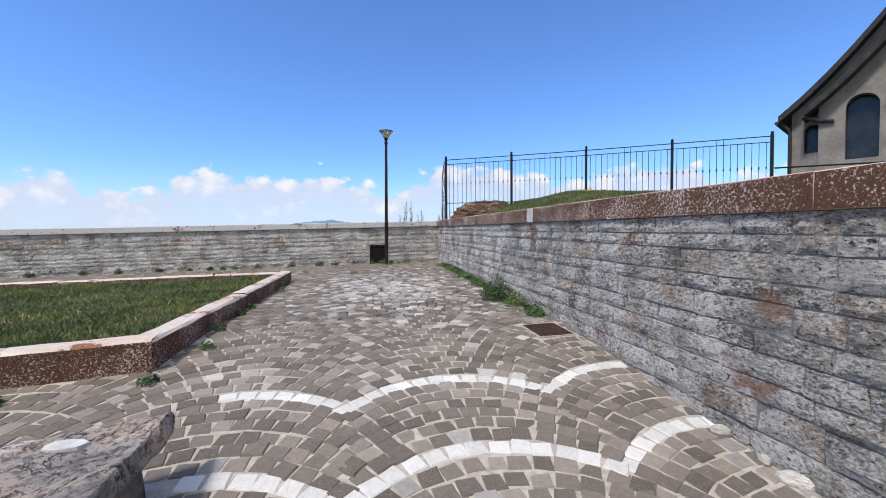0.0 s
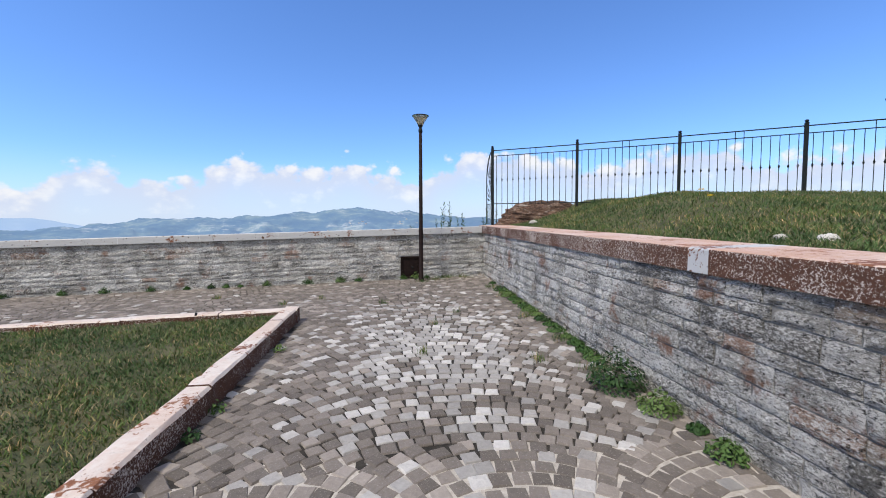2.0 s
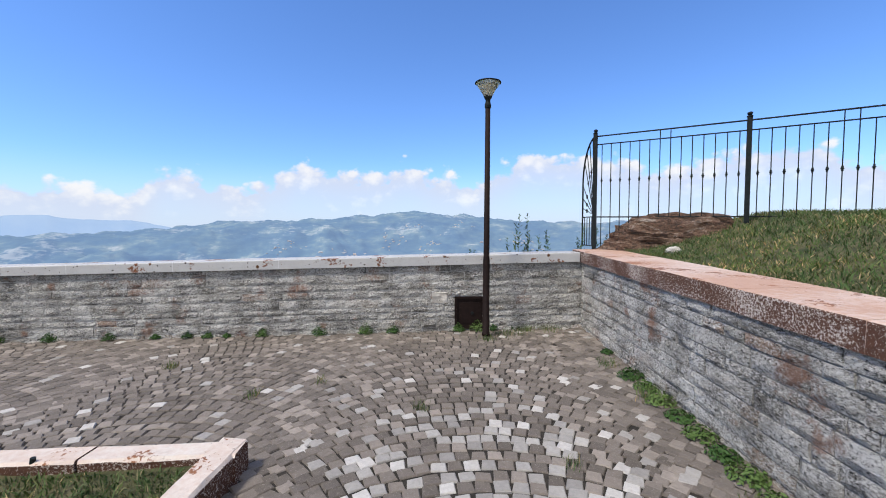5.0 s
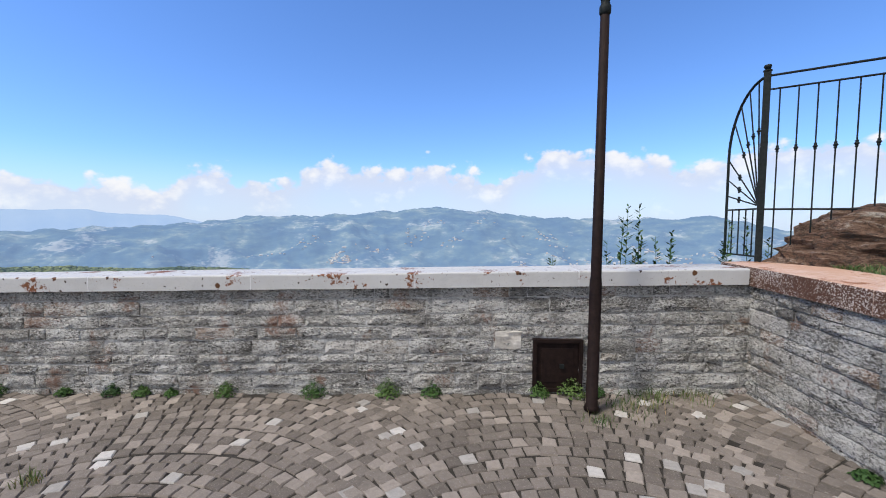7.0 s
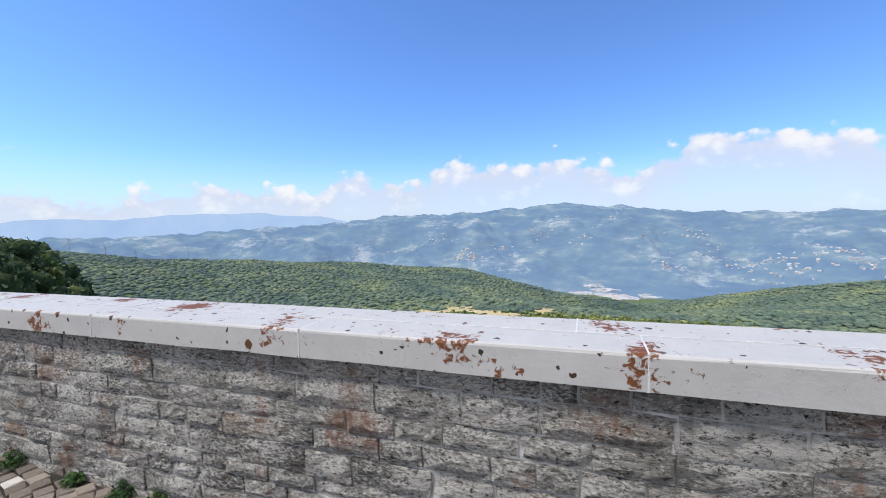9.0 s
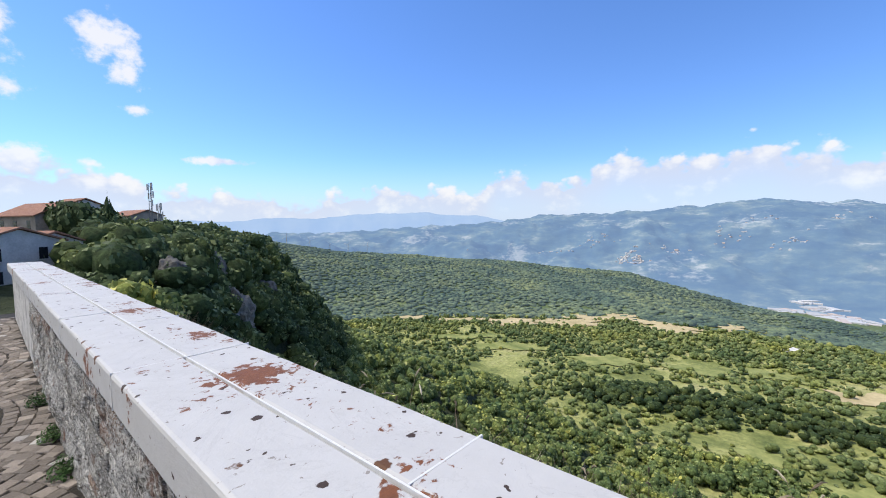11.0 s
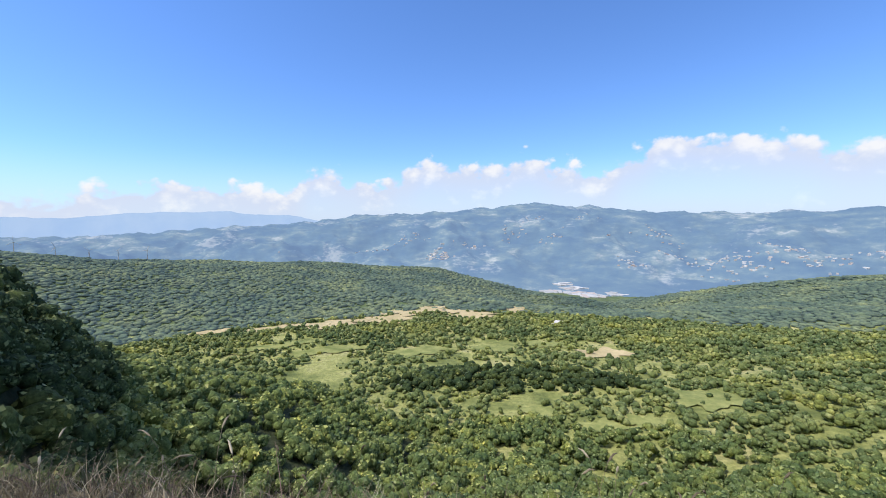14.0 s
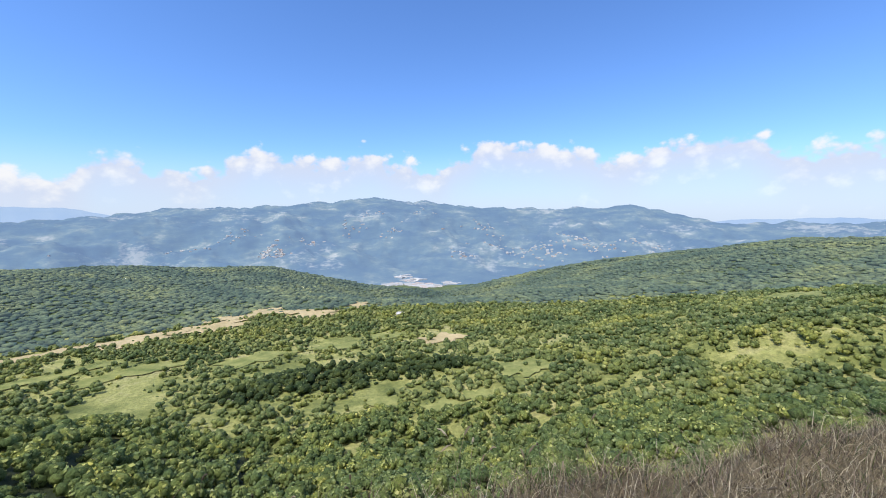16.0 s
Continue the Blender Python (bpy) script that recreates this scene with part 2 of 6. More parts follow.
def mat_marble(name, amount, tint=(0.51, 0.50, 0.485), orange=0.0):
    m = Tree(name, 0.62)
    base = m.mix(m.ramp(m.noise(7.0, 6.0, 0.65), (0.35, 0.0), (0.75, 0.5)), tint, tuple(v * 0.82 for v in tint))
    vein = m.ramp(m.noise(2.0, 8.0, 0.7, warp=1.6), (0.485, 0.0), (0.5, 0.28), (0.515, 0.0))
    base = m.mix(vein, base, (0.36, 0.35, 0.34))
    specks = m.ramp(m.noise(34.0, 4.0, 0.6, warp=0.7), (0.665, 0.0), (0.70, 0.8))
    base = m.mix(specks, base, (0.20, 0.17, 0.145))
    if amount > 0.745:
        c, m1 = spots_on(m, base, 8.0, 0.24, 0.42, (0.11, 0.048, 0.018))
        c, m2 = spots_on(m, c, 19.0, 0.30, 0.36, (0.050, 0.030, 0.020))
        c, m3 = lichen_on(m, c, amount)
        mask = m.math("MAXIMUM", m1, m3)
    else:
        c, mask = lichen_on(m, base, amount)
    if orange:
        bloom = m.noise(1.1, 3.0, 0.5)
        film = m.ramp(m.math("ADD", m.math("MULTIPLY", bloom, 0.6), m.math("MULTIPLY", m.noise(20.0, 6.0, 0.7), 0.5)), (0.44, 0.0), (0.62, orange))
        c = m.mix(film, c, (0.42, 0.19, 0.085))
    return m.done(c, m.math("ADD", m.noise(45.0, 6.0, 0.7), m.math("MULTIPLY", mask, 0.5)), 0.35, 0.006)


def mat_crust():
    """Marble under a crust of brown lichen, the stone showing through in flecks."""
    m = Tree("marble_face_crusted_with_brown_lichen", 0.95)
    fleck = m.noise(70.0, 6.0, 0.75, warp=0.3)
    broad = m.noise(2.2, 3.0, 0.5)
    v = m.math("ADD", fleck, m.math("MULTIPLY", m.math("SUBTRACT", broad, 0.5), 0.3))
    crust = m.mix(m.noise(25.0, 4.0), (0.050, 0.026, 0.018), (0.14, 0.060, 0.034))
    c = m.mix(m.ramp(v, (0.535, 0.0), (0.59, 1.0)), crust, (0.54, 0.46, 0.40))
    return m.done(c, fleck, 0.6, 0.012)


def mat_plain(name, a, b, scale=12.0, rough=0.85, bump=0.5, dist=0.01, metal=0.0, detail=6.0):
    m = Tree(name, rough, metal)
    c = m.ramp(m.noise(scale, detail, 0.65), (0.32, a), (0.68, b))
    c = m.mix(0.35, c, m.ramp(m.noise(scale * 7, 4.0, 0.6), (0.3, 0.36), (0.7, 0.66)), "OVERLAY")
    return m.done(c, m.noise(scale * 4, 5.0, 0.65), bump, dist)


def mat_rock():
    m = Tree("layered_red_brown_rock", 0.97)
    n_ = m.noise(1.0, 8.0, 0.75, m.scaled((3.5, 3.5, 13)), 0.8)
    c = m.ramp(n_, (0.36, (0.035, 0.026, 0.021)), (0.46, (0.15, 0.085, 0.056)), (0.56, (0.27, 0.17, 0.115)), (0.66, (0.50, 0.44, 0.37)))
    c = m.mix(m.ramp(m.noise(26.0, 5.0, 0.7), (0.5, 0.0), (0.62, 0.7)), c, (0.05, 0.042, 0.035))
    return m.done(c, m.math("ADD", n_, m.math("MULTIPLY", m.noise(30.0, 6.0, 0.7), 0.5)), 1.0, 0.10)


def mat_leaf(name, *stops, patch=None, kinds=None):
    """Leaves: colour by leaf, by kind of tree and by stretch of land."""
    m = Tree(name, 0.7)
    c = m.ramp(m.piece(), *stops)
    if kinds:
        c = m.mix(1.0, c, m.ramp(m.noise(kinds, 3.0, 0.6), (0.34, (0.50, 0.62, 0.62)), (0.46, (0.86, 0.92, 0.95)), (0.56, (1.2, 1.15, 1.05)), (0.66, (1.75, 1.5, 1.15))), "MULTIPLY")
    if patch:
        c = m.mix(m.ramp(m.noise(patch[0], 4.0, 0.6), (0.45, 0.0), (0.62, 1.0)), c, m.mix(1.0, c, patch[1], "MULTIPLY"))
    m.bsdf.inputs["Subsurface Weight"].default_value = 0.0
    return m.done(c)


STONE = mat_wall_stone()
MORTAR = mat_mortar("pale_ruled_mortar", (0.34, 0.33, 0.305), (0.55, 0.535, 0.505), (0.70, 0.685, 0.655))
MORTAR_OLD = mat_mortar("weathered_grey_mortar", (0.13, 0.125, 0.115), (0.25, 0.24, 0.222), (0.42, 0.405, 0.38))
COBBLE = mat_cobble("grey_brown_cobble", ((0.0, (0.112, 0.094, 0.078)), (0.4, (0.155, 0.131, 0.110)), (0.8, (0.205, 0.174, 0.147)), (1.0, (0.30, 0.258, 0.22))))
COBBLE_PALE = mat_cobble("worn_pale_cobble", ((0.0, (0.25, 0.233, 0.213)), (0.6, (0.36, 0.338, 0.31)), (1.0, (0.53, 0.50, 0.465))))
COBBLE_WHITE = mat_cobble("white_cobble", ((0.0, (0.55, 0.53, 0.50)), (1.0, (0.72, 0.70, 0.67))))
JOINT_PALE = mat_plain("pale_sandy_joint", (0.32, 0.285, 0.24), (0.50, 0.45, 0.385), 22.0, 0.95)
JOINT_DARK = mat_plain("dark_soil_joint", (0.016, 0.014, 0.011), (0.050, 0.043, 0.035), 18.0, 0.95)
COPING = mat_marble("white_marble_with_rusty_lichen", 0.752)
COPING_RED = mat_marble("pinkish_marble_with_rusty_lichen", 0.735, (0.66, 0.52, 0.435), 0.6)
COPING_SIDE = mat_crust()
KERB = mat_marble("weathered_kerb_marble", 0.735, (0.66, 0.59, 0.52), 0.35)
SEALANT = mat_plain("white_sealant", (0.60, 0.60, 0.59), (0.70, 0.70, 0.69), 30.0, 0.6, 0.2)
IRON = mat_plain("black_painted_iron", (0.010, 0.013, 0.013), (0.022, 0.026, 0.026), 30.0, 0.6, 0.25, 0.003)
LAMP_BROWN = mat_plain("dark_brown_painted_steel", (0.010, 0.006, 0.0055), (0.021, 0.012, 0.010), 18.0, 0.65, 0.25, 0.003)
for dull in (IRON, LAMP_BROWN):
    dull.node_tree.nodes["Principled BSDF"].inputs["Specular IOR Level"].default_value = 0.12
RUSTY = mat_plain("rusty_cast_iron", (0.045, 0.027, 0.021), (0.095, 0.056, 0.044), 25.0, 0.75, 0.6, 0.006, 0.3)
ROCK = mat_rock()
SOIL = mat_plain("dry_soil_and_turf", (0.060, 0.062, 0.028), (0.17, 0.145, 0.08), 5.0, 0.97, 0.9, 0.03)
GRASS = mat_leaf("lawn_grass", (0.0, (0.038, 0.078, 0.020)), (0.6, (0.064, 0.112, 0.030)), (0.86, (0.125, 0.13, 0.055)), (1.0, (0.30, 0.245, 0.13)), patch=(1.3, (1.9, 1.5, 1.35)))
WEED = mat_leaf("weed_leaves", (0.0, (0.022, 0.055, 0.012)), (0.6, (0.045, 0.098, 0.020)), (1.0, (0.10, 0.155, 0.04)))
DRY = mat_leaf("dry_brown_stalks", (0.0, (0.065, 0.052, 0.034)), (0.45, (0.16, 0.128, 0.082)), (0.8, (0.30, 0.25, 0.165)), (1.0, (0.58, 0.52, 0.38)))
TWIG = mat_leaf("dead_reddish_twigs", (0.0, (0.06, 0.038, 0.032)), (0.6, (0.17, 0.11, 0.088)), (1.0, (0.36, 0.30, 0.25)))
LEAVES = mat_leaf("woodland_leaves", (0.0, (0.12, 0.152, 0.056)), (0.5, (0.19, 0.23, 0.084)), (0.9, (0.27, 0.31, 0.118)), (1.0, (0.37, 0.40, 0.19)), patch=(0.012, (1.5, 1.4, 1.15)), kinds=0.075)


def mat_crown(name, *stops, kinds, grain=0.9, bump=0.5, air=0.0):
    """A closed crown of foliage seen from far: colour by clump and by kind of tree, fine leafy relief."""
    m = Tree(name, 0.8)
    m.bsdf.inputs["Specular IOR Level"].default_value = 0.1
    c = m.ramp(m.piece(), *stops)
    c = m.mix(1.0, c, m.ramp(m.noise(kinds, 3.0, 0.6), (0.34, (0.55, 0.66, 0.70)), (0.46, (0.88, 0.93, 0.95)), (0.56, (1.15, 1.12, 1.0)), (0.68, (1.65, 1.45, 1.05))), "MULTIPLY")
    g = m.noise(grain, 5.0, 0.75)
    c = m.mix(0.8, c, m.ramp(g, (0.34, 0.16), (0.5, 0.5), (0.66, 0.8)), "OVERLAY")
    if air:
        # kilometres of sunlit air between, put in as a faint blue glow
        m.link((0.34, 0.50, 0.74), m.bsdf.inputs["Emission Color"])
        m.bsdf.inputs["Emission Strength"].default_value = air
    return m.done(c, g, 1.0, bump)


# ---- builders ----
rng = np.random.default_rng(7)


def mesh_of(name, verts, faces, mat, smooth=False):
    me = bpy.data.meshes.new(name)
    me.from_pydata([tuple(map(float, v)) for v in verts], [], [tuple(map(int, f)) for f in faces])
    me.materials.append(mat)
    if smooth:
        me.polygons.foreach_set("use_smooth", [True] * len(me.polygons))
    me.update()
    return me


def quick_mesh(name, verts, faces, mat, smooth=False):
    """A mesh from arrays: verts n x 3, faces n x 3 or n x 4."""
    verts, faces = np.asarray(verts, dtype=np.float32), np.asarray(faces, dtype=np.int32)
    me = bpy.data.meshes.new(name)
    k = faces.shape[1]
    me.vertices.add(len(verts))
    me.vertices.foreach_set("co", verts.ravel())
    me.loops.add(faces.size)
    me.loops.foreach_set("vertex_index", faces.ravel())
    me.polygons.add(len(faces))
    me.polygons.foreach_set("loop_start", np.arange(0, faces.size, k, dtype=np.int32))
    if smooth:
        me.polygons.foreach_set("use_smooth", np.ones(len(faces), dtype=bool))
    me.materials.append(mat)
    me.update(calc_edges=True)
    me.validate()
    return me


def part(name, data, parent=None, label="", m=None):
    ob = new(name, data)
    if m is not None:
        ob.matrix_world = m
    if parent is not None:
        ob.parent = parent
        ob.matrix_parent_inverse = Matrix.Identity(4)
    if label:
        ob["label"] = label
    return ob


def bm_mesh(name, bm, mat, smooth=False):
    me = bpy.data.meshes.new(name)
    bm.to_mesh(me)
    bm.free()
    me.materials.append(mat)
    if smooth:
        me.polygons.foreach_set("use_smooth", [True] * len(me.polygons))
    return me


def box(bm, x0, x1, y0, y1, z0, z1, bevel=0.0):
    r = bmesh.ops.create_cube(bm, size=1.0)
    bmesh.ops.transform(bm, verts=r["verts"], matrix=Matrix.Translation(((x0 + x1) / 2, (y0 + y1) / 2, (z0 + z1) / 2)) @ Matrix.Diagonal((x1 - x0, y1 - y0, z1 - z0, 1)))
    if bevel:
        es = {e for v in r["verts"] for e in v.link_edges}
        bmesh.ops.bevel(bm, geom=list(es), offset=bevel, segments=2, affect="EDGES", profile=0.6)
    return bm


def lathe(profile, n=20):
    """verts and faces of a turned shape; profile: (radius, z) from below."""
    verts, faces = [], []
    for r, z in profile:
        for i in range(n):
            a = 2 * math.pi * i / n
            verts.append((r * math.cos(a), r * math.sin(a), z))
    for j in range(len(profile) - 1):
        for i in range(n):
            faces.append((j * n + i, j * n + (i + 1) % n, (j + 1) * n + (i + 1) % n, (j + 1) * n + i))
    faces.append(tuple(range(n - 1, -1, -1)))
    faces.append(tuple((len(profile) - 1) * n + i for i in range(n)))
    return verts, faces


def tube(points, r, n=8):
    """verts and faces of a round bar along points; r: a radius or one a point."""
    verts, faces = [], []
    pts = [Vector(p) for p in points]
    for i, p in enumerate(pts):
        d = (pts[min(i + 1, len(pts) - 1)] - pts[max(i - 1, 0)]).normalized()
        side = d.cross(Vector((0.31, 0.77, 0.55))).normalized()
        up = d.cross(side)
        rr = r[i] if isinstance(r, (list, tuple)) else r
        for k in range(n):
            a = 2 * math.pi * k / n
            verts.append(p + side * (rr * math.cos(a)) + up * (rr * math.sin(a)))
    for i in range(len(pts) - 1):
        for k in range(n):
            faces.append((i * n + k, i * n + (k + 1) % n, (i + 1) * n + (k + 1) % n, (i + 1) * n + k))
    faces.append(tuple(range(n - 1, -1, -1)))
    faces.append(tuple((len(pts) - 1) * n + k for k in range(n)))
    return verts, faces


def merged(*shapes):
    verts, faces = [], []
    for v, f in shapes:
        o = len(verts)
        verts += list(v)
        faces += [tuple(i + o for i in q) for q in f]
    return verts, faces


def moved(shape, m):
    return [m @ Vector(v) for v in shape[0]], shape[1]


def fbm(x, y, s, octaves=4, seed=0.0):
    """Cheap smooth noise in about -1 to 1, on arrays."""
    x, y = np.asarray(x, float) * s, np.asarray(y, float) * s
    total, amp = 0.0, 1.0
    for o in range(octaves):
        a = seed + 1.7 * o
        total = total + amp * (np.sin(x * 1.13 + 1.9 * np.sin(y * 0.83 + a) + a) * np.cos(y * 1.07 + 1.6 * np.sin(x * 0.71 - a) - 2 * a))
        x, y = 0.82 * x * 2.03 - 0.57 * y * 2.03, 0.57 * x * 2.03 + 0.82 * y * 2.03
        amp *= 0.5
    return total / 1.6


# ---- plan of the terrace ----
PAR_IN, PAR_OUT, PAR_FACE = 11.83, 12.355, 11.885      # coping edges and wall face of the parapet
GROUND_Y = (-8, 0, 1.7, 2.7, 3.7, 4.7, 6, 7, 8, 9.5, 12.5)
GROUND_Z = (-1.5, -0.70, -0.515, -0.395, -0.29, -0.245, -0.215, -0.185, -0.15, -0.125, -0.085)


def gz(x, y):
    """Height of the paving."""
    t = np.clip((np.asarray(y, float) - 4.5) / 5.0, 0, 1)
    return np.interp(y, GROUND_Y, GROUND_Z) + 0.019 * (np.asarray(x, float) - 1.1) * t * t * (3 - 2 * t)


def par_top(x):
    return 1.03 + 0.02 * (x + 2.0)


def wall_x(y):
    """Face of the retaining wall beside the paving."""
    return 2.30 + 0.0372 * (y - 2.3)


def ret_top(y):
    return 0.75 + 0.018 * y + 0.175


# paving bed
nx, ny = 91, 121
gx, gy = np.meshgrid(np.linspace(-15.0, 3.0, nx), np.linspace(-6.0, 12.1, ny))
pv = np.stack([gx, gy, gz(gx, gy) - np.where(gy < 4.7, 0.006, 0.013)], -1).reshape(-1, 3)
ii = (np.arange(ny - 1)[:, None] * nx + np.arange(nx - 1)[None]).ravel()
pf = np.stack([ii, ii + 1, ii + nx + 1, ii + nx], -1)
cy = pv[pf].mean(1)[:, 1] + 0.08 * np.sin(5 * pv[pf].mean(1)[:, 0])
pavement = part("pavement", quick_mesh("pavement", pv, pf, JOINT_DARK))
pavement.data.materials.append(JOINT_PALE)
pavement.data.polygons.foreach_set("material_index", (cy < 4.75).astype(np.int32))
tagged(pavement, "cobbled terrace paving laid in fans with sandy joints", "pavement", kind="structure")


# ---- walls of coursed rubble ----
def stone_template(i):
    """A rough block 1 wide and 1 high, its cleft face at about y = 0, looking to -y."""
    r = np.random.default_rng(100 + i)
    nu, nv = 6, 4
    us, vs = np.linspace(0, 1, nu), np.linspace(0, 1, nv)
    verts, faces = [], []
    tilt, lean = r.uniform(-0.006, 0.006), r.uniform(-0.006, 0.006)
    for v in vs:
        shelf = r.uniform(-0.006, 0.006)
        for u in us:
            rim = u in (0, 1) or v in (0, 1)
            deep = 0.004 + r.uniform(-0.003, 0.004) if rim else -0.005 + shelf + r.uniform(-0.008, 0.008)
            verts.append((u + r.uniform(-0.018, 0.018), deep + tilt * (u - 0.5) + lean * (v - 0.5), v + r.uniform(-0.03, 0.03)))
    for b in range(nv - 1):
        for a in range(nu - 1):
            k = b * nu + a
            faces.append((k, k + 1, k + nu + 1, k + nu))
    ring = list(range(nu)) + [nu * j + nu - 1 for j in range(1, nv)] + list(range(nu * nv - 2, nu * (nv - 1) - 1, -1)) + [nu * j for j in range(nv - 2, 0, -1)]
    back = len(verts)
    for k in ring:
        verts.append((verts[k][0], 0.05, verts[k][2]))
    for j in range(len(ring)):
        q = (j + 1) % len(ring)
        faces.append((ring[j], back + j, back + q, ring[q]))
    return verts, faces


G = 0.0055                      # half a joint
STONES = [stone_template(i) for i in range(14)]
STONE_MESHES = [mesh_of("stone", v, f, STONE) for v, f in STONES]


def rubble(owner, to_world, length, top, low, near, course=0.105, seed=1, label=""):
    """Courses of stones; to_world(u, v, d): a place on the wall, v down from the coping; low(u): depth of the ground."""
    r = np.random.default_rng(seed)
    singles, rest = [], []
    v = top
    while v < 2.2:
        h = course * r.uniform(0.72, 1.25)
        u = -r.uniform(0, 0.3)
        while u < length:
            w = h * r.uniform(1.4, 3.6)
            if v < low(u) + 0.02:
                p = to_world(u + G, v + h - G, r.uniform(-0.014, -0.003))
                px = to_world(u + w - G, v + h - G, 0) - to_world(u + G, v + h - G, 0)
                pz = to_world(u, v + G, 0) - to_world(u, v + h - G, 0)
                n = px.cross(pz).normalized() * -1
                m = Matrix(((px.x, -n.x * -1, pz.x, p.x), (px.y, -n.y * -1, pz.y, p.y), (px.z, -n.z * -1, pz.z, p.z), (0, 0, 0, 1)))
                (singles if near(u, v) and len(singles) < 300 else rest).append((int(r.integers(14)), m))
            u += w
        v += h
    verts, faces = [], []
    for k, m in rest:
        o = len(verts)
        verts += [m @ Vector(q) for q in STONES[k][0]]
        faces += [tuple(i + o for i in f) for f in STONES[k][1]]
    if rest:
        part("stonework", mesh_of("stonework", verts, faces, STONE), owner)["kind"] = "stuff"
    for k, m in singles:
        s = part("stone", STONE_MESHES[k], owner)
        s.matrix_basis = m


def slab_wall(name, p0, p1, face_shift, thick, z_low, z_top0, z_top1, label, mortar):
    """A wall body from p0 to p1 (its face's line), thick to the right of the way."""
    a, b = Vector((*p0, 0)), Vector((*p1, 0))
    d = (b - a).normalized()
    n = Vector((d.y, -d.x, 0)) if thick > 0 else Vector((-d.y, d.x, 0))
    t = abs(thick)
    verts = []
    for q, zt in ((a, z_top0), (b, z_top1)):
        for s in (face_shift, t):
            for z in (z_low, zt):
                verts.append(tuple(q + n * s + Vector((0, 0, z))))
    faces = [(0, 1, 5, 4), (2, 6, 7, 3), (1, 3, 7, 5), (0, 2, 3, 1), (4, 5, 7, 6)]
    return tagged(part(name, mesh_of(name, verts, faces, mortar)), label, "wall", kind="structure")


# the parapet towards the valley
PX0, PX1 = -14.0, 3.12
wall_parapet = slab_wall("wall_parapet", (PX0, PAR_FACE), (PX1, PAR_FACE), 0.005, -0.44, -1.6, par_top(PX0) - 0.13, par_top(PX1) - 0.13, "low parapet wall of coursed grey rubble with pale mortar", MORTAR)
# the retaining wall beside the paving
RY0, RY1 = -6.0, PAR_FACE
wall_retaining = slab_wall("wall_retaining", (wall_x(RY0), RY0), (wall_x(RY1), RY1), 0.005, 0.6, -2.4, ret_top(RY0) - 0.165, ret_top(RY1) - 0.165, "grey rubble retaining wall below a grassy mound", MORTAR_OLD)


def coping_row(owner, spots, length_axis, name, mats, section):
    """Coping blocks laid end to end; spots: ends along the wall; section(s): four corners (inner low, inner top, outer top, outer low) at s."""
    for a, b in zip(spots[:-1], spots[1:]):
        n = 5
        ss = np.linspace(a + 0.0015, b - 0.0015, n)
        verts, faces = [], []
        for s in ss:
            il, it, ot, ol = [np.array(q, float) for q in section(s)]
            e = 0.014
            up, inn = (it - il) / np.linalg.norm(it - il), (it - ot) / np.linalg.norm(it - ot)
            ring = [il, it - up * e, it - up * e * 0.3 - inn * e * 0.3, it - inn * e, ot + inn * e, ot - up * e, ol]
            w = rng.normal(0, 0.0012, (len(ring), 3))
            verts += [q + j for q, j in zip(ring, w)]
        k = 7
        for i in range(n - 1):
            for j in range(k):
                faces.append((i * k + j, i * k + (j + 1) % k, (i + 1) * k + (j + 1) % k, (i + 1) * k + j))
        faces += [tuple(range(k - 1, -1, -1)), tuple((n - 1) * k + j for j in range(k))]
        me = mesh_of(name, verts, faces, mats[0] if b - a > 0.3 else COPING)
        if len(mats) > 1 and b - a > 0.3:
            me.materials.append(mats[1])
            idx = [0] * len(faces)
            for i in range(n - 1):
                idx[i * k] = 1
                idx[i * k + 1] = 1
            me.polygons.foreach_set("material_index", idx)
        part(name, me, owner)


joints_in = [PX0, -12.2, -10.5, -8.6, -6.9, -5.3, -3.69, -2.073, -0.486, 1.05, 2.60]
joints_out = [PX0, -12.9, -11.2, -9.4, -7.9, -6.2, -4.75, -3.69, -2.30, -0.75, 0.9, 2.60]
coping_row(wall_parapet, joints_in, 0, "coping_slab", [COPING], lambda s: ((s, PAR_IN, par_top(s) - 0.145), (s, PAR_IN, par_top(s)), (s, 12.086, par_top(s)), (s, 12.086, par_top(s) - 0.14)))
coping_row(wall_parapet, joints_out, 0, "coping_slab", [COPING], lambda s: ((s, 12.092, par_top(s) - 0.14), (s, 12.092, par_top(s)), (s, PAR_OUT, par_top(s)), (s, PAR_OUT, par_top(s) - 0.14)))
bm = bmesh.new()
box(bm, 0, 1, 0, 1, 0, 1)
for v in bm.verts:
    x = PX0 if v.co.x < 0.5 else 2.60
    v.co = Vector((x, 12.086 if v.co.y < 0.5 else 12.092, par_top(x) - (0.05 if v.co.z < 0.5 else -0.0015)))
part("sealant_line", bm_mesh("sealant_line", bm, SEALANT), wall_parapet, "white sealant between coping slabs")
for x in joints_in[1:-1]:
    bm = bmesh.new()
    box(bm, x - 0.0035, x + 0.0035, PAR_IN - 0.0015, 12.086, par_top(x) - 0.147, par_top(x) + 0.001)
    part("sealant_line", bm_mesh("sealant_line", bm, SEALANT), wall_parapet)
for x in joints_out[1:-1]:
    bm = bmesh.new()
    box(bm, x - 0.003, x + 0.003, 12.094, PAR_OUT + 0.001, par_top(x) - 0.12, par_top(x) + 0.001)
    part("sealant_line", bm_mesh("sealant_line", bm, SEALANT), wall_parapet)
ret_joints = [RY0, -4.4, -2.9, -1.4, 0.1, 1.55, 3.1, 4.76, 4.95, 6.4, 7.5, 8.4, 9.6, 10.7, 12.30]
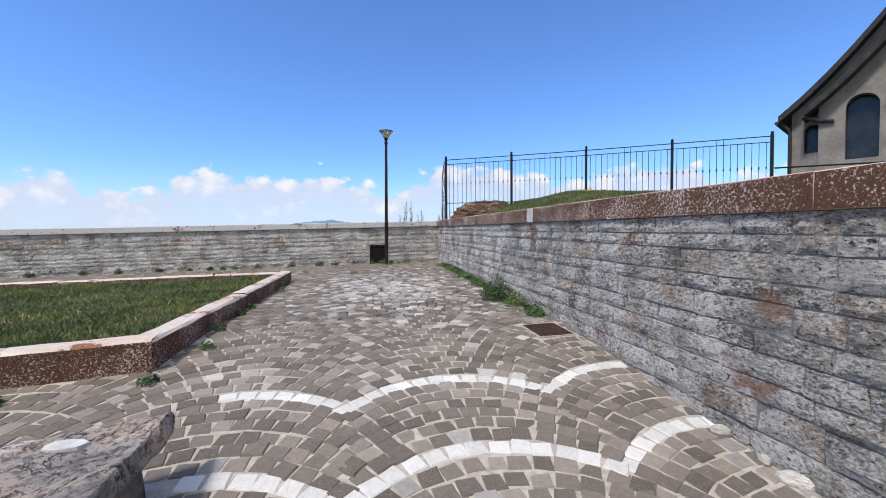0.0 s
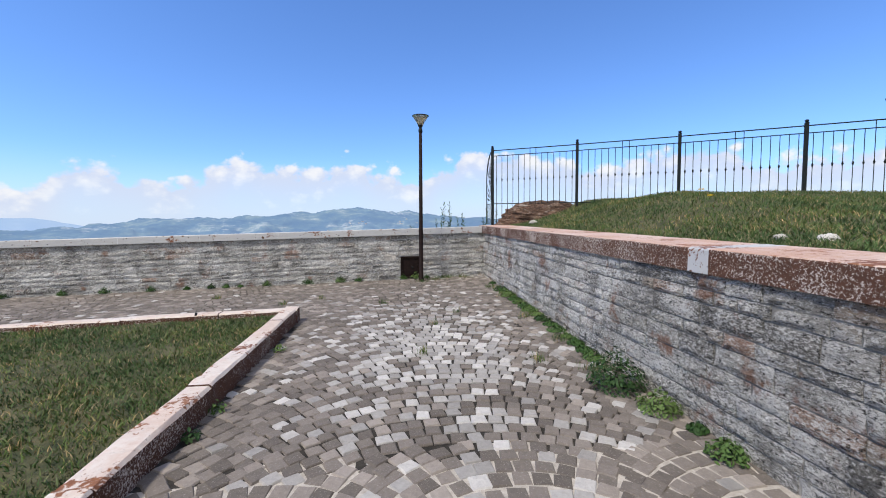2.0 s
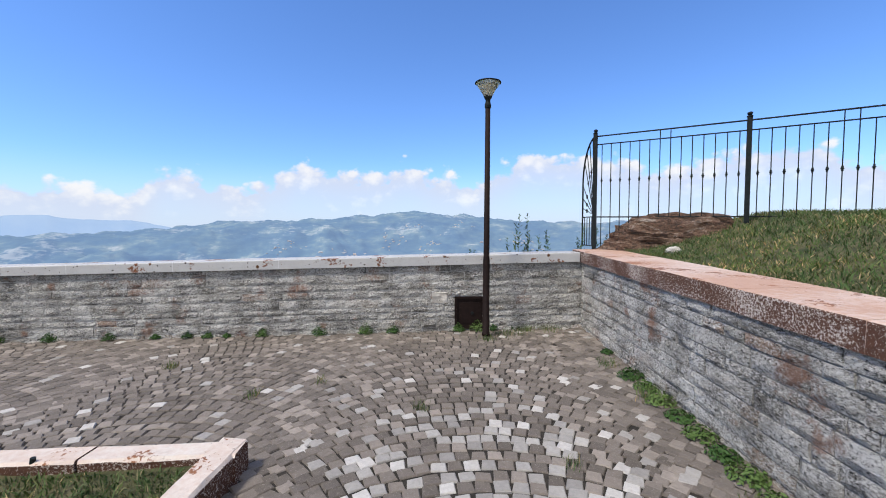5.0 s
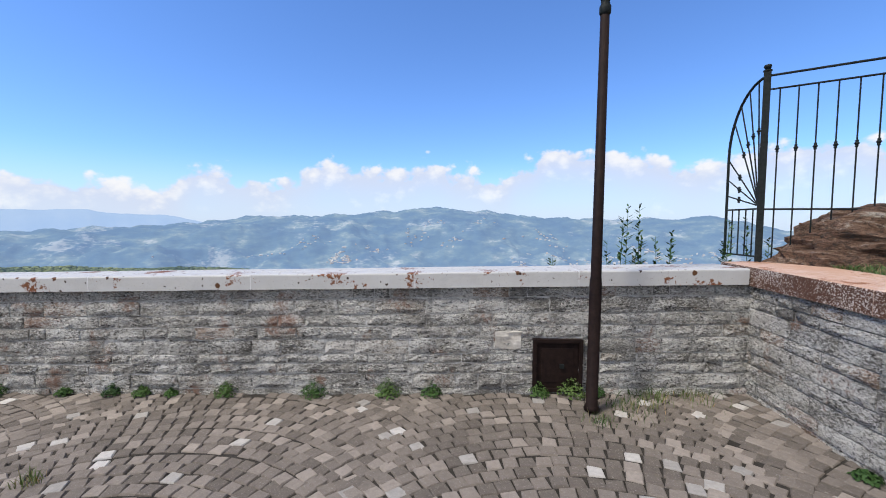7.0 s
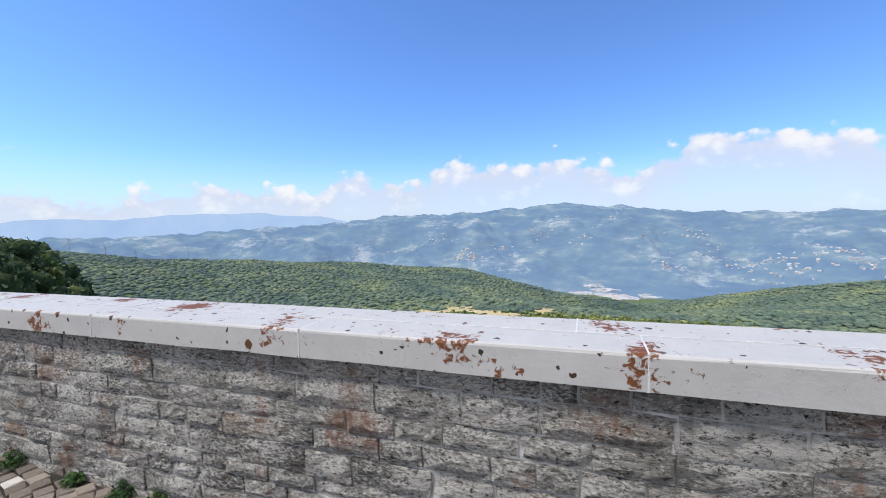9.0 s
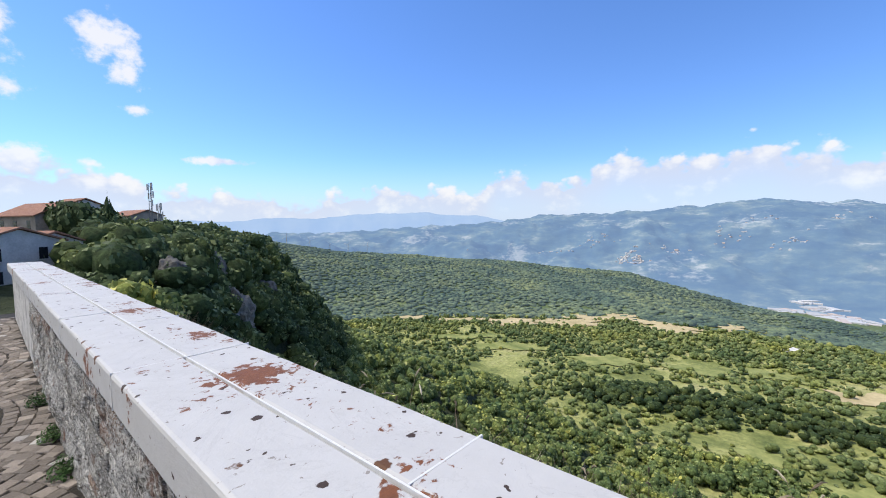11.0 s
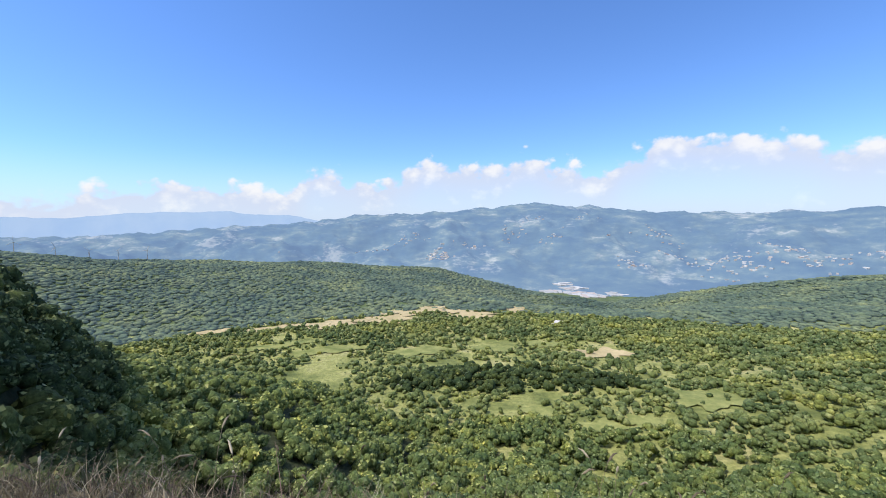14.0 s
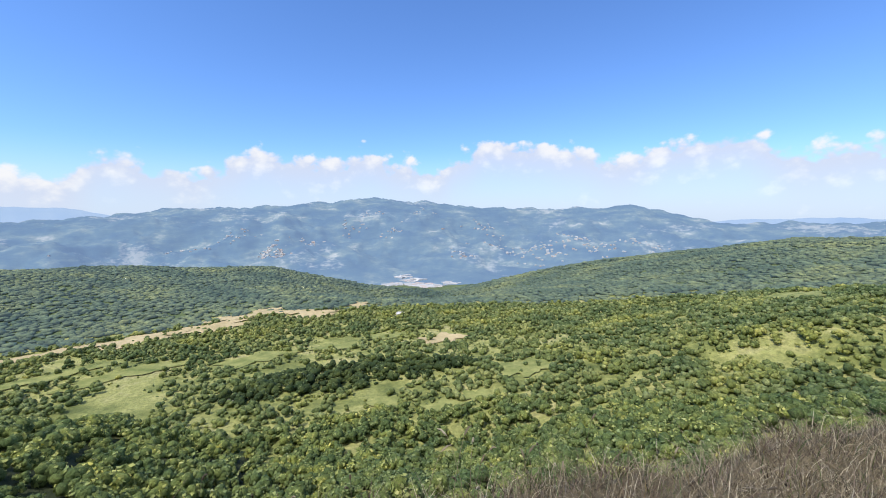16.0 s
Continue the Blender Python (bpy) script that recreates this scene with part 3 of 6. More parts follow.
coping_row(wall_retaining, ret_joints, 1, "coping_slab", [COPING_RED, COPING_SIDE], lambda s: ((wall_x(s) - 0.035, s, ret_top(s) - 0.175), (wall_x(s) - 0.035, s, ret_top(s)), (wall_x(s) + 0.62, s, ret_top(s) + 0.01), (wall_x(s) + 0.62, s, ret_top(s) - 0.175)))

# ---- the land outside: bank, cliff, woods, valley, mountains ----
CX, CY = -2.0, 12.0


def smooth(v, a, b):
    t = np.clip((v - a) / (b - a), 0, 1)
    return t * t * (3 - 2 * t)


def land(x, y):
    """Height of the open country at x, y."""
    x, y = np.asarray(x, float), np.asarray(y, float)
    dx, dy = x - CX, y - CY
    d = np.hypot(dx, dy) + 1e-6
    az = np.degrees(np.arctan2(-dx, dy))                    # positive to the left of +y
    # edge of the height on which the terrace stands, with a wooded spur to the west
    rim = 15.6 + np.interp(x, (-400, -150, -118, -95, -60, -25, -8, 2, 12, 60, 200), (70, 60, 50, 32, 9, -1.2, -1.3, 0.8, 2.5, 8, 40)) + 0.5 * fbm(x, y, 0.5, 3)
    s = np.maximum(y - rim, 0)
    top = np.interp(x, (-400, -140, -90, -60, -30, -14, -3, 6, 14, 60), (4, -2.0, -3.5, -9.0, -4.0, -0.9, -0.6, -1.1, -0.6, 0.5)) + np.where(y > 12.2, -0.16 * np.clip(y - 12.4, 0, 3.4), 0) - 0.15 * np.clip(y - 30, 0, 40)
    drop = 1.25 * np.minimum(s, 36) + 0.42 * np.clip(s - 36, 0, 90) + 0.10 * np.clip(s - 126, 0, 200)
    near = top - drop + np.where(s > 8, 3.5 * fbm(x, y, 0.045, 3, 2.0), 0)
    # plateau with fields, then the valley
    plain = -116 - 0.035 * np.clip(d - 170, 0, 420) + np.interp(az, (-60, -45, -30, -10, 20), (64, 42, 20, 4, 0)) * smooth(d, 120, 320) + 5 * fbm(x, y, 0.009, 3, 1.0)
    ridge_a = np.interp(az, (-6, 5, 16, 37, 47, 57, 66, 80), (-238, -205, -142, -108, -96, -76, -42, -20))
    ridge_b = np.interp(az, (-70, -54, -48, -40, -30, -23, -15, -6), (-34, -52, -56, -88, -120, -152, -190, -238))
    crest = np.where(az > -6, ridge_a, ridge_b)
    k = smooth(d, 560, 1050)
    mid = plain * (1 - k) + (crest + 5 * fbm(x, y, 0.012, 4, 3.0)) * k
    valley = -345 + 14 * fbm(x, y, 0.004, 3)
    k2 = smooth(d, 1150, 1900)
    far = mid * (1 - k2) + valley * k2
    # mountain range beyond the valley
    elev = np.interp(az, (-62, -49, -42, -38, -32, -28, -22, -17, -10, -4, 5, 9, 18, 27, 34, 44, 52, 60, 90), (-1.3, -1.3, -1.4, -0.9, 0.85, 0.7, 0.45, 0.5, 0.9, 1.65, 2.05, 1.5, 1.0, 0.65, -0.2, -0.8, -1.2, -1.4, -1.4))
    peak = np.tan(np.radians(elev)) * 3700 + 27 * fbm(x, y, 0.0105, 5, 5.0)
    k3 = smooth(d, 2050, 3700) ** 0.85
    rough = (fbm(x, y, 0.0036, 5, 6.0) * 110) * smooth(d, 2100, 2600) * (1 - smooth(d, 2900, 3500))
    far = far * (1 - k3) + peak * k3 + rough - 700 * smooth(d, 3760, 4500)
    w = smooth(s, 118, 190)
    out = near * (1 - w) + np.minimum(far, near + 400 * smooth(d, 300, 600)) * w
    return np.where(y < 12.25, np.where(x < -14.2, np.minimum(top, out), -2.6), out)


def polar(azs, ds):
    a, r = np.meshgrid(np.radians(azs), ds)
    return CX - r * np.sin(a), CY + r * np.cos(a)


def grid_faces(nr, nc):
    i = (np.arange(nr - 1)[:, None] * nc + np.arange(nc - 1)[None]).ravel()
    return np.stack([i + nc, i + nc + 1, i + 1, i], -1)


def mat_land():
    """Turf, dry fields, woodland floor and scree over the whole country."""
    m = Tree("open_country", 0.95)
    c = m.ramp(m.noise(0.035, 6.0, 0.6), (0.34, (0.15, 0.18, 0.055)), (0.45, (0.28, 0.305, 0.095)), (0.56, (0.44, 0.44, 0.155)), (0.68, (0.53, 0.49, 0.23)))
    c = m.mix(m.ramp(m.noise(0.35, 5.0, 0.7), (0.4, 0.0), (0.65, 0.6)), c, (0.10, 0.13, 0.04))
    return m.done(c, m.noise(0.6, 5.0, 0.7), 1.0, 1.2)


def mat_range():
    """A wooded mountainside seen through kilometres of air: a plain bluish backdrop."""
    m = Tree("haze_blue_mountainside", 1.0)
    m.bsdf.inputs["Specular IOR Level"].default_value = 0.0
    # haze is painted in: bluish base tones, then a blue emission
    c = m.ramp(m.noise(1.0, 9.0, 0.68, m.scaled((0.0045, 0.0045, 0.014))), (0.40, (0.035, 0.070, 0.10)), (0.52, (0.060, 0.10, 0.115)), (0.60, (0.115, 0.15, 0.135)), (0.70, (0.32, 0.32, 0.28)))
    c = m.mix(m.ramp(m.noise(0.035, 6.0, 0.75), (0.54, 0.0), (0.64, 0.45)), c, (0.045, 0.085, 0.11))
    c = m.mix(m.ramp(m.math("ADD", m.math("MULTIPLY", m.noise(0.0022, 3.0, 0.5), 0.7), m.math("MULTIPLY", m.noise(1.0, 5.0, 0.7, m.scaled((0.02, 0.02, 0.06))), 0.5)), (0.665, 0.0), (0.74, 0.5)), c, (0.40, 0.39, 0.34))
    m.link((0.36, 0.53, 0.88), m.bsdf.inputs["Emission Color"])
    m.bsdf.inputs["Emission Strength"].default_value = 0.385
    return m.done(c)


LAND, RANGE = mat_land(), mat_range()
LAND_WOOD = mat_plain("woodland_floor", (0.085, 0.125, 0.052), (0.15, 0.19, 0.085), 0.05, 0.95, 0.8, 0.8)
# slope ground on the spur side, its shade put into the dark tones
LAND_SHADE = mat_plain("shade_dark_slope", (0.022, 0.036, 0.013), (0.075, 0.09, 0.042), 0.35, 0.95, 1.0, 1.0)
azs = np.concatenate([np.arange(-72, 96, 0.6), np.arange(96, 288.1, 4.0)])
ds = np.concatenate([np.linspace(0.2, 8, 16), np.geomspace(8.5, 2000, 110)])
X, Y = polar(azs, ds)
ground = part("ground", quick_mesh("ground", np.stack([X, Y, land(X, Y)], -1).reshape(-1, 3), grid_faces(len(ds), len(azs)), LAND, True))
ground.data.materials.append(LAND_WOOD)
ground.data.materials.append(mat_plain("dry_bank_soil", (0.10, 0.08, 0.045), (0.24, 0.195, 0.115), 6.0, 0.97, 1.0, 0.03))
fd = np.hypot(X - CX, Y - CY)[:-1, :-1].ravel()
faz = np.degrees(np.arctan2(CX - X, Y - CY))[:-1, :-1].ravel()
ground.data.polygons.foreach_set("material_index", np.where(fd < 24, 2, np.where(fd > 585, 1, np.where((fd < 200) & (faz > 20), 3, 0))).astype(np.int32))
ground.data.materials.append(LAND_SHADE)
tagged(ground, "steep wooded hillside falling to a green plateau with dry fields", "hillside", kind="structure")
azs2, ds2 = np.arange(-74, 97, 0.25), np.linspace(1990, 4400, 150)
X, Y = polar(azs2, ds2)
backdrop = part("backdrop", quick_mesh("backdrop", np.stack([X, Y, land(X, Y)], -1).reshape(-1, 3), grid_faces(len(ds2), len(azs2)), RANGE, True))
tagged(backdrop, "hazy blue mountain range beyond a broad valley", "mountains", kind="structure")
azf = np.arange(-80, 100, 0.25)
el = np.interp(azf, (-80, -60, -54, -49, -43, -36, 20, 30, 36, 42, 50, 57, 70, 100), (-1.2, -1.2, -1.0, -0.5, -0.9, -1.5, -1.0, 0.1, 0.7, 1.2, 1.35, 0.8, 0.4, 0.6)) + 0.30 * fbm(azf, azf * 0.3, 0.34, 5, 4.0)
X, Y = polar(azf, np.array([4450, 4600, 4750]))
Z = np.stack([np.full_like(azf, -500.0), np.tan(np.radians(el)) * 4600, np.full_like(azf, -500.0)])


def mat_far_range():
    m = Tree("haze_pale_range", 1.0)
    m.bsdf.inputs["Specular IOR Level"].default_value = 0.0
    # horizon haze painted as a pale blue glow over bluish tones
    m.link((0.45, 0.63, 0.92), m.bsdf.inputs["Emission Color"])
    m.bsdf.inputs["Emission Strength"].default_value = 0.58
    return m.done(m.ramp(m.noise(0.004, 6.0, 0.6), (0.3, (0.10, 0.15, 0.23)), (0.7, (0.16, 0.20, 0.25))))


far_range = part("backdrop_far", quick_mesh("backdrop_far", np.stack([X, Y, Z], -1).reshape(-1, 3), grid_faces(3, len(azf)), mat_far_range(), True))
tagged(far_range, "faint pale blue range on the horizon", "mountains", kind="structure")

# ---- things on the terrace ----
def kerb_run(owner, p0, p1, z0, z1, width, deep, side, n, seed):
    """Kerb blocks from p0 to p1; side +1: the body lies to the left of the way."""
    r = np.random.default_rng(seed)
    a, b = Vector((*p0, z0)), Vector((*p1, z1))
    d = (b - a)
    nrm = Vector((-d.y, d.x, 0)).normalized() * side
    cuts = np.linspace(0, 1, n + 1)
    cuts[1:-1] += r.uniform(-0.25, 0.25, n - 1) / n
    for c0, c1 in zip(cuts[:-1], cuts[1:]):
        bm = bmesh.new()
        k = 6
        rows = []
        dz = r.uniform(-0.008, 0.008)
        for i in range(k):
            t = c0 + (c1 - c0) * (0.004 + 0.992 * i / (k - 1))
            q = a + d * t + nrm * r.uniform(-0.006, 0.006)
            up = Vector((0, 0, 1))
            e = 0.016 + r.uniform(0, 0.008)
            ring = [q - up * deep, q - up * e, q + nrm * e, q + nrm * (width - e), q + nrm * width - up * e, q + nrm * width - up * deep]
            rows.append([bm.verts.new(v + Vector((r.normal(0, 0.002), r.normal(0, 0.002), dz + r.normal(0, 0.0025)))) for v in ring])
        for i in range(k - 1):
            for j in range(5):
                bm.faces.new((rows[i][j], rows[i][j + 1], rows[i + 1][j + 1], rows[i + 1][j]))
        bm.faces.new(rows[0])
        bm.faces.new(rows[-1])
        bmesh.ops.recalc_face_normals(bm, faces=bm.faces[:])
        ks = part("kerb_stone", bm_mesh("kerb_stone", bm, KERB), owner)
        # upright faces take the dark crust: lichen stain plus their shade in one colour
        ks.data.materials.append(COPING_SIDE)
        for f in ks.data.polygons:
            f.material_index = 1 if abs(f.normal.z) < 0.35 else 0


def blades(points, h0, h1, w, lean=0.5, seed=3):
    """Single grass blades, one bent strip each, as vertex and face arrays."""
    r = np.random.default_rng(seed)
    n = len(points)
    a = r.uniform(0, 2 * np.pi, n)
    h = r.uniform(h0, h1, n)
    side = np.stack([np.cos(a), np.sin(a), np.zeros(n)], -1) * (w * r.uniform(0.6, 1.3, n))[:, None]
    b = r.uniform(0, 2 * np.pi, n)
    tilt = np.stack([np.cos(b), np.sin(b), np.zeros(n)], -1) * (h * lean * r.uniform(0.1, 1, n))[:, None]
    up = np.zeros((n, 3))
    up[:, 2] = h
    p = np.asarray(points, float)
    v = np.stack([p - side, p + side, p + tilt * 0.35 + up * 0.6 + side * 0.7, p + tilt * 0.35 + up * 0.6 - side * 0.7, p + tilt + up], 1).reshape(-1, 3)
    o = np.arange(n)[:, None] * 5
    f = np.concatenate([o + [0, 1, 2], o + [0, 2, 3], o + [3, 2, 4]])
    return v, f


# raised lawn with a kerb round it
TURF = mat_plain("matted_turf", (0.034, 0.044, 0.016), (0.125, 0.11, 0.055), 5.0, 0.97, 0.9, 0.03)
BED = dict(a=(-1.27, 3.47), b=(-1.0, 8.415), c=(-11.5, 8.15), d=(-11.5, 2.0))


BED_IN = [(-1.38, 3.57), (-1.11, 8.31), (-11.4, 8.05), (-11.4, 2.12)]


def bed_z(x, y):
    return -0.076 + 0.018 * (y - 3.47) + 0.016 * (x + 1.1)


planter = tagged(part("raised_bed", mesh_of("raised_bed", [(x, y, -0.7) for x, y in BED_IN] + [(x, y, float(bed_z(x, y)) - 0.14) for x, y in BED_IN], [(4, 5, 6, 7), (0, 1, 5, 4), (1, 2, 6, 5), (2, 3, 7, 6), (3, 0, 4, 7)], SOIL)), "raised lawn bed edged with lichen-stained marble kerbs", "lawn bed", kind="structure")
kerb_run(planter, BED["a"], BED["b"], bed_z(*BED["a"]), bed_z(*BED["b"]), 0.20, 0.62, 1, 5, 1)
kerb_run(planter, BED["b"], BED["c"], bed_z(*BED["b"]), bed_z(*BED["c"]), 0.20, 0.62, 1, 9, 2)
kerb_run(planter, BED["a"], BED["d"], bed_z(*BED["a"]), bed_z(*BED["d"]), 0.22, 0.62, -1, 9, 3)
u, v = np.meshgrid(np.linspace(0.001, 0.999, 60), np.linspace(0.001, 0.999, 40))
la, lb, lc, ld = (np.array(BED[k]) for k in "abcd")
gp = la * ((1 - u) * (1 - v))[..., None] + lb * ((1 - u) * v)[..., None] + lc * (u * v)[..., None] + ld * (u * (1 - v))[..., None]
lx, ly = gp[..., 0], gp[..., 1]
lawn = part("lawn_soil", quick_mesh("lawn_soil", np.stack([lx, ly, bed_z(lx, ly) - 0.075 + 0.02 * fbm(lx, ly, 2.0, 3)], -1).reshape(-1, 3), grid_faces(40, 60)[:, ::-1], TURF, True), planter)
n = 150000
u, v = rng.random(n) ** 1.5, rng.random(n)
q = la * ((1 - u) * (1 - v))[:, None] + lb * ((1 - u) * v)[:, None] + lc * (u * v)[:, None] + ld * (u * (1 - v))[:, None]
q = q[(q[:, 0] < -1.22 + 0.0545 * (q[:, 1] - 3.47) - 0.2) & (q[:, 1] < 8.2 + 0.025 * q[:, 0])]
dens = fbm(q[:, 0], q[:, 1], 1.3, 3, 2.0) + 0.5 * fbm(q[:, 0], q[:, 1], 5.0, 2)
q = q[dens > rng.uniform(-1.4, 0.45, len(q))]
p3 = np.column_stack([q, bed_z(q[:, 0], q[:, 1]) - 0.08])
gv, gf = blades(p3, 0.02, 0.06, 0.005, 1.4)
tagged(part("lawn_grass", quick_mesh("lawn_grass", gv, gf, GRASS)), "short patchy green grass in the raised bed", "grass", kind="stuff")
bolt = part("iron_pin", mesh_of("iron_pin", *tube([(-2.31, 8.2, -0.2), (-2.31, 8.2, -0.03), (-2.30, 8.2, 0.02)], 0.016), IRON), planter, "rusty iron pin in the kerb joint")

# broken end of a low wall beside the paving: a cracked cap over loose core stones
def mat_cap():
    m = Tree("cracked_mortar_cap", 0.95)
    c = m.ramp(m.noise(3.4, 5.0, 0.6), (0.32, (0.24, 0.22, 0.20)), (0.45, (0.42, 0.38, 0.345)), (0.56, (0.52, 0.40, 0.32)), (0.68, (0.66, 0.62, 0.57)))
    c = m.mix(m.ramp(m.noise(30.0, 8.0, 0.8), (0.44, 0.8), (0.50, 0.0)), c, (0.12, 0.10, 0.088))
    crack = m.ramp(m.noise(2.6, 6.0, 0.65, warp=1.2), (0.490, 0.0), (0.5, 0.9), (0.510, 0.0))
    c = m.mix(crack, c, (0.045, 0.038, 0.033))
    return m.done(c, m.math("SUBTRACT", m.noise(24.0, 7.0, 0.75), crack), 1.0, 0.03)


def rough_block(centre, size, turn, seed, amount=0.03, cuts=9, skew=False):
    """A broken stone: a box with hacked faces and blunted edges; skew keeps its ends along y."""
    bm = bmesh.new()
    bmesh.ops.create_cube(bm, size=1.0)
    bmesh.ops.subdivide_edges(bm, edges=bm.edges[:], cuts=cuts, use_grid_fill=True)
    t = radians(turn)
    rot = Matrix(((math.cos(t), 0 if skew else -math.sin(t), 0), (math.sin(t), 1 if skew else math.cos(t), 0), (0, 0, 1)))
    for w in bm.verts:
        c = w.co.copy()
        blunt = 1 - 0.10 * max(0.0, c.length - 0.62)
        p = rot @ Vector((c.x * size[0] * blunt, c.y * size[1] * blunt, c.z * size[2] * blunt)) + Vector(centre)
        o = Vector((seed * 1.7, seed, seed * 0.3))
        w.co = p + noise.noise_vector(p * 6 + o) * amount + noise.noise_vector(p * 17 + o) * amount * 0.55 + noise.noise_vector(p * 40 + o) * amount * 0.25
    return bm


CAP = mat_cap()
LOW = mat_plain("dark_old_masonry", (0.045, 0.040, 0.036), (0.30, 0.27, 0.24), 7.0, 0.95, 1.0, 0.05)
PATCH = mat_plain("flaking_pale_mortar", (0.46, 0.44, 0.41), (0.68, 0.66, 0.63), 14.0, 0.95, 0.8, 0.015)
low_wall = tagged(part("wall_low", bm_mesh("wall_low", rough_block((-1.62, 1.27, -0.52), (1.74, 0.84, 0.60), 23.7, 1, 0.03, 18, True), LOW)), "crumbling low masonry wall with patched mortar top", "wall", kind="structure")
part("cap", bm_mesh("cap", rough_block((-1.53, 1.315, -0.195), (1.98, 1.03, 0.10), 23.7, 2, 0.016, 30, True), CAP), low_wall, "cracked mortar cap with lichen")
for sx, sy, sz, wx, wy, wz, k in ((-0.78, 1.36, -0.42, 0.18, 0.16, 0.32, 3), (-0.73, 1.58, -0.42, 0.14, 0.15, 0.30, 4), (-0.75, 1.82, -0.41, 0.16, 0.24, 0.30, 5), (-0.79, 2.03, -0.42, 0.14, 0.14, 0.32, 6), (-0.80, 1.18, -0.46, 0.18, 0.17, 0.30, 7)):
    part("stone", bm_mesh("stone", rough_block((sx, sy, sz), (wx, wy, wz), 6 * math.sin(k), k, 0.022, 6), PATCH if k == 4 else LOW), low_wall)
for i, (px, py, sx, sy) in enumerate(((-0.92, 1.95, 0.085, 0.05), (-1.22, 1.82, 0.08, 0.045), (-1.02, 1.68, 0.09, 0.04))):
    ring = [(px + sx * math.cos(a) * rng.uniform(0.7, 1.1), py + sy * math.sin(a) * rng.uniform(0.7, 1.1)) for a in np.linspace(0, 2 * math.pi, 9)[:-1]]
    part("mortar_patch", mesh_of("mortar_patch", [(x, y, -0.19) for x, y in ring] + [(x, y, -0.133) for x, y in ring], [tuple(range(8, 16))] + [(j, (j + 1) % 8, 8 + (j + 1) % 8, 8 + j) for j in range(8)], PATCH), low_wall, "pale mortar patch")

# street lamp
lamp = tagged(part("street_lamp", None, None, "", pose(1.085, 11.50, -0.085, 0, 0.4, 0) @ Matrix.Diagonal((1, 1, 0.974, 1))), "dark brown pole lamp with clear funnel-shaped glass", "street lamp")
part("pole", mesh_of("pole", *lathe([(0.062, 0.0), (0.060, 0.04), (0.050, 0.05), (0.050, 1.15), (0.044, 1.2), (0.036, 3.42)], 18), LAMP_BROWN, True), lamp)
part("collar", mesh_of("collar", *lathe([(0.036, 3.40), (0.046, 3.42), (0.046, 3.47), (0.036, 3.49), (0.034, 3.53), (0.052, 3.55), (0.060, 3.575), (0.048, 3.58)], 18), IRON, True), lamp, "black cast collar")
GLASS = Tree("clear_lamp_glass", 0.12)
GLASS.bsdf.inputs["Transmission Weight"].default_value = 0.75
GLASS.bsdf.inputs["IOR"].default_value = 1.3
GLASS = GLASS.done((0.93, 0.90, 0.80))
REFLECTOR = mat_plain("creamy_reflector", (0.72, 0.66, 0.45), (0.85, 0.82, 0.70), 20.0, 0.35, 0.1)
shade = part("shade", mesh_of("shade", *lathe([(0.058, 3.575), (0.075, 3.61), (0.105, 3.66), (0.145, 3.72), (0.175, 3.765)], 28), GLASS, True), lamp, "ribbed clear glass funnel")
part("reflector", mesh_of("reflector", *lathe([(0.04, 3.585), (0.05, 3.64), (0.085, 3.70), (0.11, 3.755)], 16), REFLECTOR, True), lamp, "cream inner reflector")
part("lid", mesh_of("lid", *lathe([(0.172, 3.766), (0.188, 3.770), (0.186, 3.782), (0.12, 3.80), (0.0, 3.806)], 28), IRON, True), lamp, "flat black lid")

# meter cupboard in the parapet
cup = tagged(part("meter_cupboard", None, None, "", pose(0.875, 11.852, 0.185)), "small dark brown metal cupboard door set in the rubble wall", "cupboard")
bm = bmesh.new()
for x0, x1, z0, z1 in ((-0.235, -0.20, -0.26, 0.25), (0.20, 0.235, -0.26, 0.25), (-0.20, 0.20, 0.215, 0.25), (-0.20, 0.20, -0.26, -0.225)):
    box(bm, x0, x1, -0.012, 0.05, z0, z1, 0.003)
part("door_frame", bm_mesh("door_frame", bm, LAMP_BROWN), cup)
bm = bmesh.new()
box(bm, -0.198, 0.198, 0.012, 0.03, -0.223, 0.213, 0.003)
box(bm, -0.15, 0.15, 0.006, 0.014, -0.17, 0.16, 0.003)
dr = part("door", bm_mesh("door", bm, LAMP_BROWN), cup)
bm = bmesh.new()
box(bm, 0.02, 0.06, -0.012, 0.008, -0.03, 0.01, 0.004)
part("latch", bm_mesh("latch", bm, IRON), dr, "small dark latch")

# cast iron drain cover
cover = tagged(part("drain_cover", None, None, "", Matrix.Translation((2.085, 3.84, float(gz(2.085, 3.84)) + 0.004)) @ Matrix.Rotation(radians(3), 4, "Z") @ Matrix.Rotation(radians(4.5), 4, "X")), "rusty cast iron drain cover set in the cobbles", "drain cover")
bm = bmesh.new()
box(bm, -0.18, 0.18, -0.19, 0.19, -0.03, 0.008, 0.004)
plate = part("plate", bm_mesh("plate", bm, RUSTY), cover)
bm = bmesh.new()
for i in range(7):
    s = -0.15 + i * 0.05
    box(bm, s - 0.006, s + 0.006, -0.16, 0.16, 0.006, 0.014)
    box(bm, -0.16, 0.16, s - 0.006, s + 0.006, 0.006, 0.013)
bmesh.ops.rotate(bm, verts=bm.verts[:], cent=(0, 0, 0), matrix=Matrix.Rotation(radians(0), 3, "Z"))
part("tread", bm_mesh("tread", bm, RUSTY), cover, "raised chequer tread")
bm = bmesh.new()
